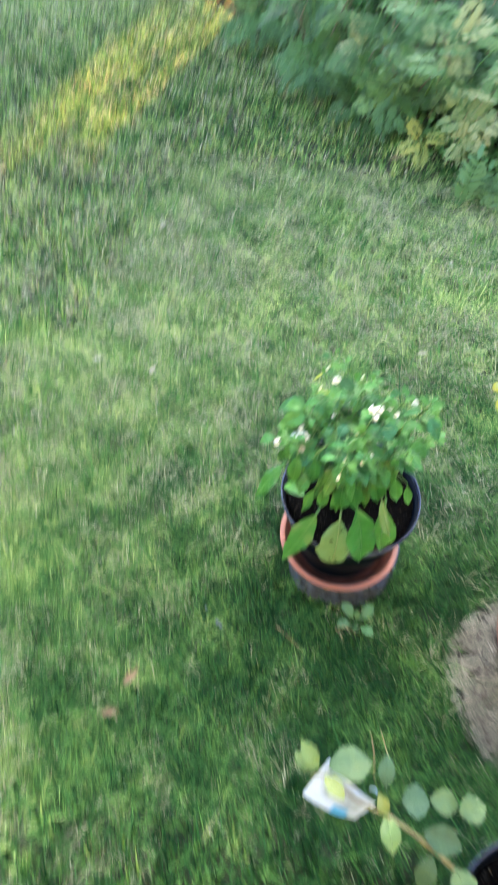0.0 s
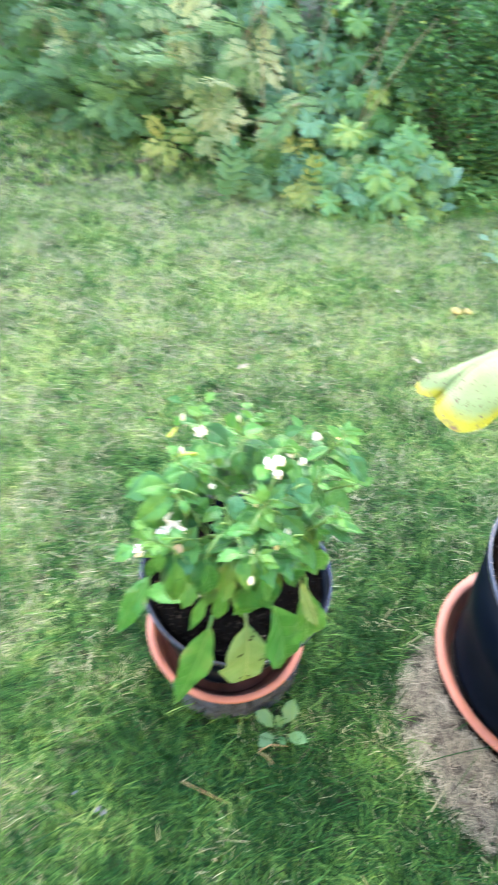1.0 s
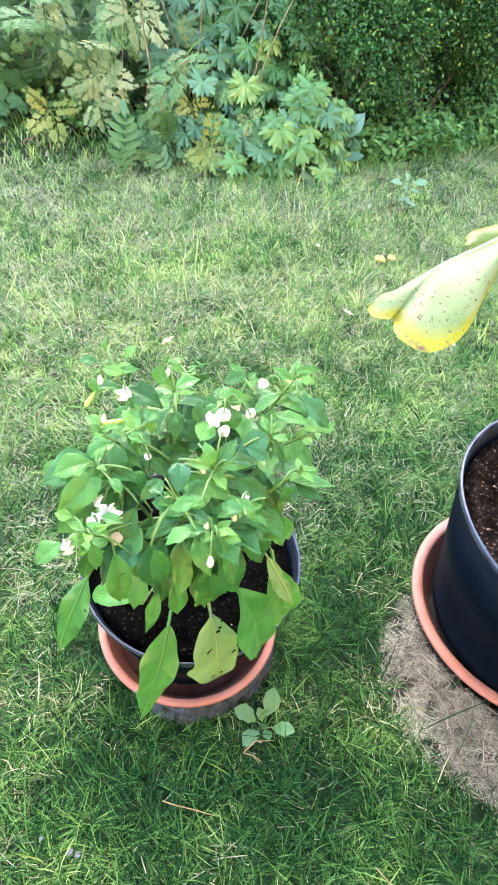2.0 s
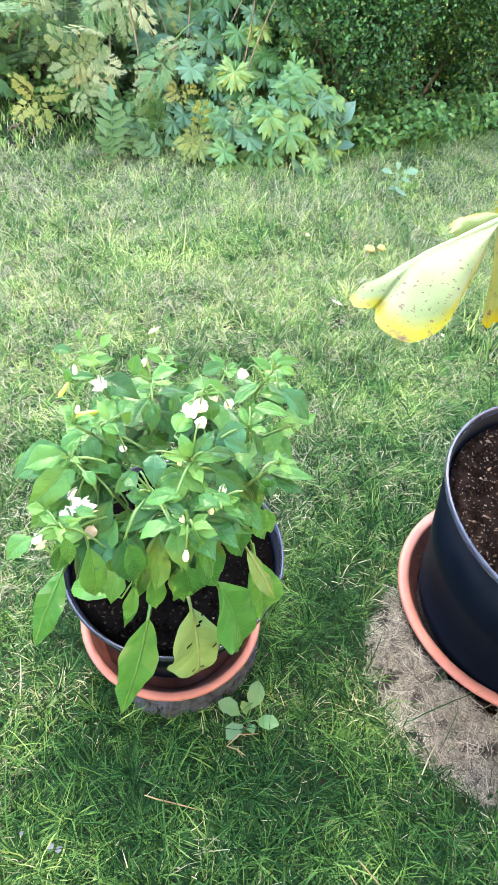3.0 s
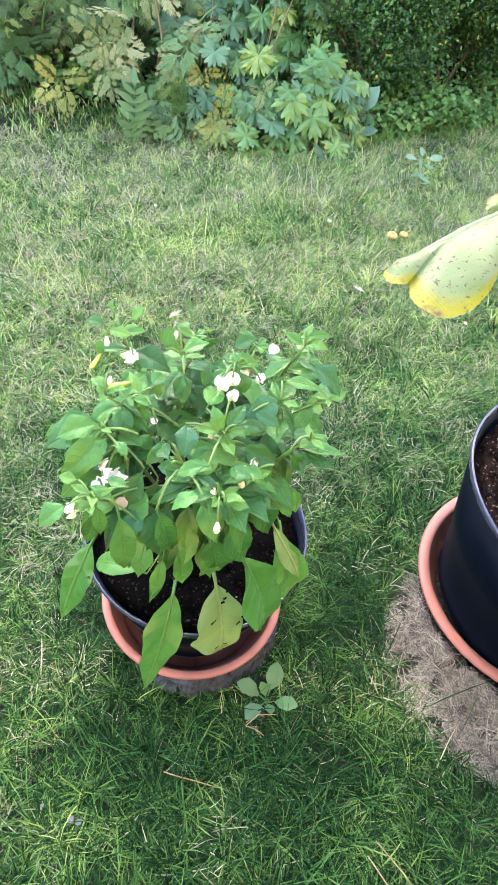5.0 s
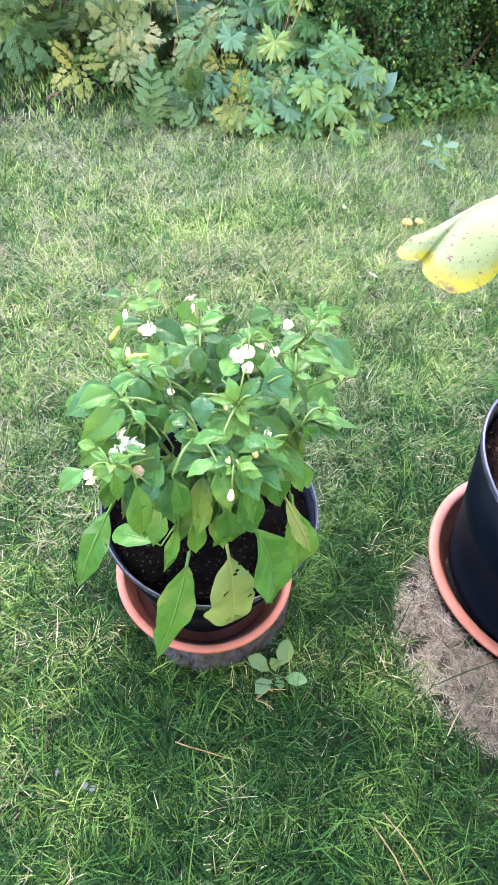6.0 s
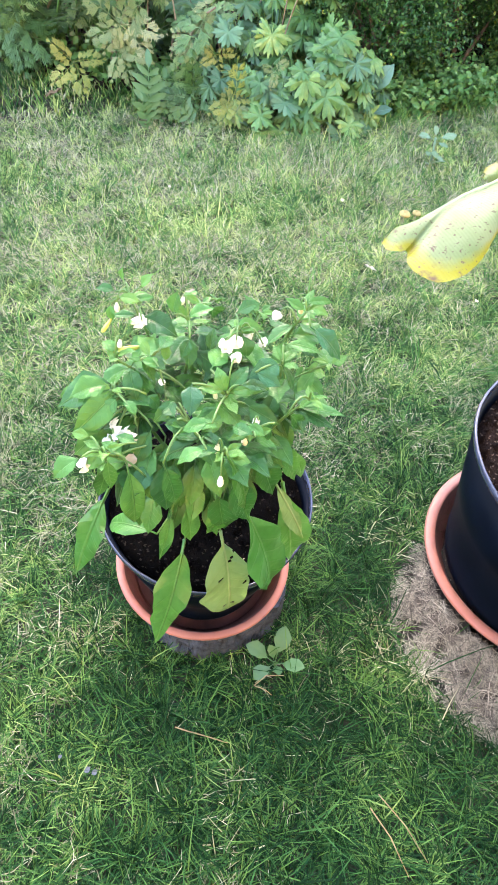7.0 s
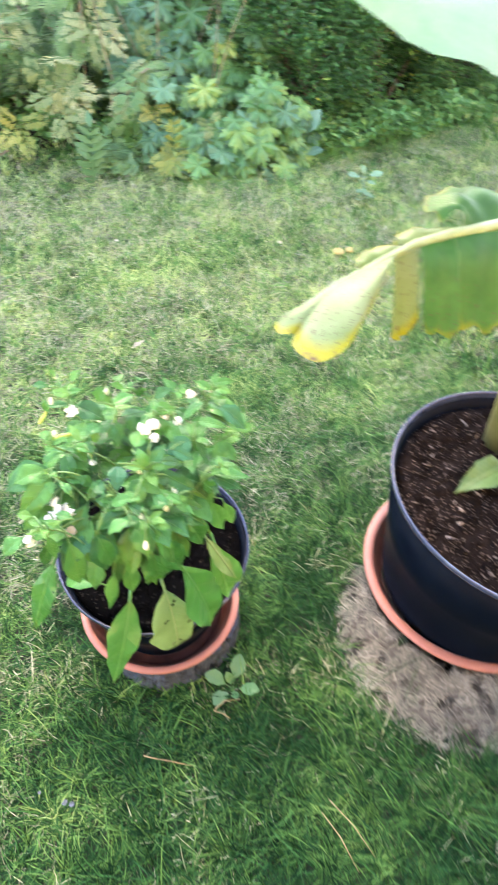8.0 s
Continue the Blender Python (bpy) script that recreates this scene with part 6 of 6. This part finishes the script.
PALEL = "pale yellow feathery cut-leaved perennial leaning over the lawn"
for i, (c, n, s) in enumerate((((0.76, 2.98, 0.25), 7, 0.115), ((0.74, 2.94, 0.18), 4, 0.09), ((0.60, 3.04, 0.13), 4, 0.105), ((0.98, 2.86, 0.23), 6, 0.085), ((1.04, 2.82, 0.185), 4, 0.07),
                               ((1.05, 2.68, 0.09), 5, 0.095), ((1.03, 2.66, 0.05), 4, 0.08), ((1.11, 2.98, 0.30), 5, 0.09), ((1.175, 2.62, 0.19), 3, 0.05), ((0.92, 3.05, 0.42), 6, 0.12), ((0.66, 3.15, 0.48), 5, 0.12), ((0.33, 3.55, 0.30), 5, 0.13))):
    spray(c, n, s, CUTYELLOW if i in (2, 4, 5) else CUT, "bright yellow cut-leaved perennial at the lawn edge" if i in (2, 4, 5) else PALEL, 140 + i, low=c[2] < 0.15)
for i, (c, n, s) in enumerate((((0.44, 3.30, 0.20), 6, 0.17), ((0.36, 3.42, 0.14), 6, 0.16), ((0.88, 2.88, 0.10), 7, 0.12), ((0.95, 2.78, 0.07), 6, 0.11), ((0.10, 3.70, 0.18), 7, 0.18), ((-0.25, 4.3, 0.2), 7, 0.2))):
    spray(c, n, s, CUTGREEN, "green cut-leaved perennial at the lawn edge", 170 + i, low=True)
# long upright feathered leaves at the lawn edge
long_fern = mesh_py("feathered_leaf", *pinnate(6, 0.33, 0.056, 0.05, 66, 4, rows=7))
long_fern.materials.append(M_WEED)
frond = thing("feathered_perennial", Matrix.Translation((0.76, 2.76, swell(0.76, 2.76))), "low plant with long upright green feathered leaves", "garden plant", CG)
for base, tip, hint in (((0.010, -0.01, 0.0), (0.035, 0.03, 0.195), (-0.1, -1, 0.3)), ((0.005, -0.02, 0.0), (-0.005, -0.02, 0.105), (0.1, -1, 0.4)), ((0.02, 0.0, 0.0), (0.10, 0.07, 0.14), (0.3, -0.9, 0.5)), ((0.19, -0.03, 0.0), (0.10, 0.04, 0.10), (-0.2, -0.9, 0.5))):
    part("leaf", long_fern, None, frond, m=face_of(base, tip, hint))
# lobed-leaved plants: leaves laid over one another on a mound
def mound(x, back, rx, ry, h, count, size, shapes, label, seed):
    r = random.Random(seed)
    y = bed_edge(x) + back
    ob = thing("lobed_perennial", Matrix.Translation((x, y, swell(x, y) + 0.01)), label, "garden plant", CG)
    for k in range(count):
        a = math.radians(-90) + r.gauss(0, 1.05)
        e = math.radians(92) * math.sqrt((k + 0.5) / count) * r.uniform(0.85, 1.1)
        n = Vector((math.cos(a) * math.sin(e), math.sin(a) * math.sin(e), math.cos(e)))
        q = r.uniform(0.78, 1.0)
        p = Vector((n.x * rx * q, n.y * ry * q, max(0.025, n.z * h * q)))
        foot = Vector((p.x * 0.2, p.y * 0.2 + 0.02, -0.01))
        stem = part("leaf_stalk", mesh_py("leaf_stalk", *tube(bent(foot, p, 0.02, 5), [0.0030, 0.0028, 0.0025, 0.0022, 0.0020, 0.0018], 5)), M_STEM, ob)
        out = Vector((n.x + r.uniform(-0.3, 0.3), n.y + r.uniform(-0.2, 0.2), -0.25 - 0.5 * math.sin(e) + r.uniform(-0.2, 0.2)))
        up = Vector((n.x * 0.7 + r.uniform(-0.3, 0.3), n.y * 0.8 - 0.2 + r.uniform(-0.3, 0.3), n.z * 0.6 + 0.55))
        part("leaf", r.choice(shapes), None, stem, m=along(p, out, up, size * r.uniform(0.7, 1.2)))
    return ob


for i, (x, back, rx, ry, h, n, size, blue) in enumerate(((1.20, 0.04, 0.15, 0.16, 0.20, 34, 0.100, False), (1.34, 0.03, 0.17, 0.16, 0.26, 44, 0.105, False), (1.46, 0.10, 0.14, 0.15, 0.34, 32, 0.100, False), (1.12, 0.22, 0.16, 0.15, 0.36, 30, 0.105, True), (1.30, 0.30, 0.18, 0.17, 0.44, 34, 0.110, False),
                                                          (1.48, 0.38, 0.16, 0.16, 0.56, 28, 0.105, False), (1.17, 0.46, 0.18, 0.17, 0.58, 30, 0.115, True), (1.36, 0.54, 0.20, 0.18, 0.72, 32, 0.110, False), (1.06, 0.62, 0.18, 0.18, 0.74, 24, 0.115, True))):
    mound(x, back, rx, ry, h, n, size, PALMB if blue else PALML + PALML + PALMB[:2], "bluish green clump with lobed toothed leaves" if blue else "light green clump with lobed toothed leaves", 200 + i)
# two large oval grey-green leaves beside the lobed clump
ovalbig = mesh_py("broad_oval_leaf", *ovate(0.55, 0.2, 0.15, 0.01, 0.12, 0.5, 0.8, seed=61))
dock = thing("broad_leaved_weed", Matrix.Translation((1.525, bed_edge(1.5) + 0.0, 0.02)), "weed with two broad blue-green oval leaves", "weed")
part("leaf", ovalbig, M_DOCK, dock, m=along((0.0, -0.02, 0.085), (0.40, -0.25, 0.85), (-0.3, -0.5, 0.8), 0.112))
part("leaf", ovalbig, None, dock, m=along((0.0, -0.03, 0.02), (0.9, -0.35, 0.30), (-0.1, -0.4, 1.0), 0.080))

# dry brown stalks leaning among the plants
r = random.Random(77)
for i in range(34):
    x = r.uniform(-0.1, 1.5)
    y = bed_edge(x) + r.uniform(0.2, 0.7)
    top = (x + r.uniform(-0.3, 0.3), y + r.uniform(-0.25, 0.1), r.uniform(0.4, 0.95))
    tagged(part("dry_stalk", mesh_py("dry_stalk", *tube(bent((x, y, 0.0), top, r.uniform(-0.03, 0.06), 5, r.uniform(-0.05, 0.05)), [0.0032, 0.0029, 0.0026, 0.0023, 0.002, 0.0014], 5)), M_DRYSTALK), "dry brown stalk leaning among the perennials", "dry stalk", "dry stalks in the border")


def small_leaves(name, centres, size, seed, flat=0.4):
    """Thousands of small folded leaves, each an island of its own."""
    g = np.random.default_rng(seed)
    n = len(centres)
    d = g.normal(size=(n, 3))
    d[:, 1] -= 0.5
    d /= np.linalg.norm(d, axis=1)[:, None]
    u = g.normal(size=(n, 3)) * 0.6 + np.array([0, -0.5, flat + 0.6])
    u -= d * (u * d).sum(1)[:, None]
    u /= np.linalg.norm(u, axis=1)[:, None]
    s = np.cross(d, u)
    L = (g.uniform(0.7, 1.3, n) * size)[:, None]
    v = np.empty((n, 6, 3), dtype=np.float32)
    v[:, 0] = centres
    v[:, 1] = centres + d * L * 0.45 - s * L * 0.34 + u * L * 0.10
    v[:, 2] = centres + d * L * 0.5
    v[:, 3] = centres + d * L * 0.45 + s * L * 0.34 + u * L * 0.10
    v[:, 4] = centres + d * L * 0.95 - s * L * 0.14 - u * L * 0.06
    v[:, 5] = centres + d * L * 0.95 + s * L * 0.14 - u * L * 0.06
    o = (np.arange(n) * 6)[:, None]
    return mesh_np(name, v.reshape(-1, 3), [o + np.array([[0, 2, 1]]), o + np.array([[0, 3, 2]]), o + np.array([[1, 2, 4]]), o + np.array([[2, 3, 5]]), o + np.array([[2, 5, 4]])], smooth=False)


def bush(x, y, rx, ry, h, count, size, seed, label, mat=M_SHRUB):
    g = np.random.default_rng(seed)
    rr = random.Random(seed)
    ob = thing("hedge_shrub", Matrix.Translation((x, y, 0.0)), label, "shrub", "hedge shrubs behind the border")
    sprays = []
    for i in range(150):
        a, t = rr.uniform(0, 2 * math.pi), rr.random()
        z = h * (0.06 + 0.94 * t)
        k = (0.55 + 0.45 * rr.random()) * math.sqrt(max(0.15, 1 - (max(0, t - 0.35) / 0.68) ** 2))
        sprays.append(Vector((rx * k * math.cos(a), ry * k * math.sin(a), z)))
    for i in range(9):
        p = sprays[i * 7]
        part("limb", mesh_py("limb", *tube(bent((rr.uniform(-0.1, 0.1), rr.uniform(-0.08, 0.08), -0.02), p, 0.06, 5), [0.011, 0.009, 0.007, 0.006, 0.004, 0.003], 6)), M_TWIG, ob)
    pts = []
    per = count // len(sprays)
    for p in sprays:
        way = Vector((p.x * 0.8, p.y * 0.8, 0.25 + 0.2 * rr.random())).normalized()
        q = np.array(p)[None, :] + g.normal(0, 0.035, (per, 3)) + np.array(way)[None, :] * g.uniform(-0.14, 0.14, per)[:, None]
        pts.append(q)
    pts = np.concatenate(pts)
    pts = pts[pts[:, 2] > 0.02]
    tagged(part("foliage", small_leaves("foliage", pts, size, seed), mat, ob), "dense small dark green leaves", kind="stuff")
    return ob


for i, (x, back, rx, ry, h) in enumerate(((1.72, 0.42, 0.34, 0.36, 0.95), (2.10, 0.45, 0.36, 0.36, 1.05), (2.52, 0.42, 0.36, 0.36, 1.0), (2.95, 0.50, 0.40, 0.40, 1.1), (3.45, 0.55, 0.45, 0.45, 1.15), (4.1, 0.6, 0.5, 0.5, 1.2))):
    bush(x, bed_edge(x) + back, rx, ry, h, 34000 if i < 3 else 14000, 0.0145, 300 + i, "dense dark hedge shrub with small leaves and yellow tips")
for i, (x, back, rx, ry, h) in enumerate(((1.35, 1.05, 0.45, 0.4, 1.15), (0.75, 1.25, 0.5, 0.4, 1.2), (0.25, 1.3, 0.5, 0.45, 1.25), (2.2, 1.15, 0.6, 0.45, 1.35), (3.2, 1.25, 0.6, 0.45, 1.35))):
    bush(x, bed_edge(x) + back, rx, ry, h, 9000, 0.030, 320 + i, "tall dark shrub behind the flowering border")

# low ground cover along the hedge foot
g = np.random.default_rng(55)
n = 9000
cx = g.uniform(1.5, 3.6, n)
cy = np.array([bed_edge(v) for v in cx]) + g.uniform(-0.02, 0.30, n)
cz = 0.015 + g.uniform(0, 1, n) * (0.05 + 0.10 * g.random(n)) * (0.5 + 0.5 * np.sin(cx * 9) ** 2)
tagged(part("ground_cover", small_leaves("ground_cover", np.stack([cx, cy, cz], 1), 0.025, 56, 1.0), M_COVER), "low creeping ground cover at the foot of the hedge", "ground cover", kind="stuff")
n = 3000
cx = g.uniform(-0.4, 1.5, n)
cy = np.array([bed_edge(v) for v in cx]) + g.uniform(0.08, 0.45, n)
cz = 0.02 + g.uniform(0, 0.12, n)
tagged(part("ground_cover", small_leaves("ground_cover", np.stack([cx, cy, cz], 1), 0.032, 57, 1.0), M_COVER), "low leafy weeds between the perennials", "ground cover", kind="stuff")

# unseen slim tree added in the far wall gap, breaking low sunlight into patches
tree = thing("tree", Matrix.Translation((-0.23, 8.9, 0.0)), "unseen slim tree added in the wall gap to dapple sunlight", "tree")
part("trunk", mesh_py("trunk", *tube([(-0.25, 0, -0.05), (-0.28, 0.02, 1.2), (-0.26, 0, 2.6), (-0.10, 0.02, 4.3)], [0.055, 0.046, 0.034, 0.014], 10)), M_TWIG, tree, "thin brown trunk")
r = random.Random(88)
g = np.random.default_rng(88)
tufts = []
for i in range(150):
    z = r.uniform(0.1, 4.7)
    q = Vector((r.uniform(-0.34, 0.34), r.uniform(-0.3, 0.3), z))
    if 1.30 < z < 2.40 and r.random() < 0.95:
        continue
    tufts.append(q)
    if i % 8 == 0:
        part("limb", mesh_py("limb", *tube(bent((-0.25, 0.01, max(0.1, z - 0.3)), q, 0.04, 4), [0.012, 0.010, 0.008, 0.006, 0.004], 6)), M_TWIG, tree)
centres = np.concatenate([np.array(q)[None] + g.normal(0, 0.070, (130, 3)) for q in tufts])
tagged(part("crown", small_leaves("crown", centres[centres[:, 2] > 0.03], 0.055, 89), M_SHRUB, tree), "loose crown of small green leaves", kind="stuff")
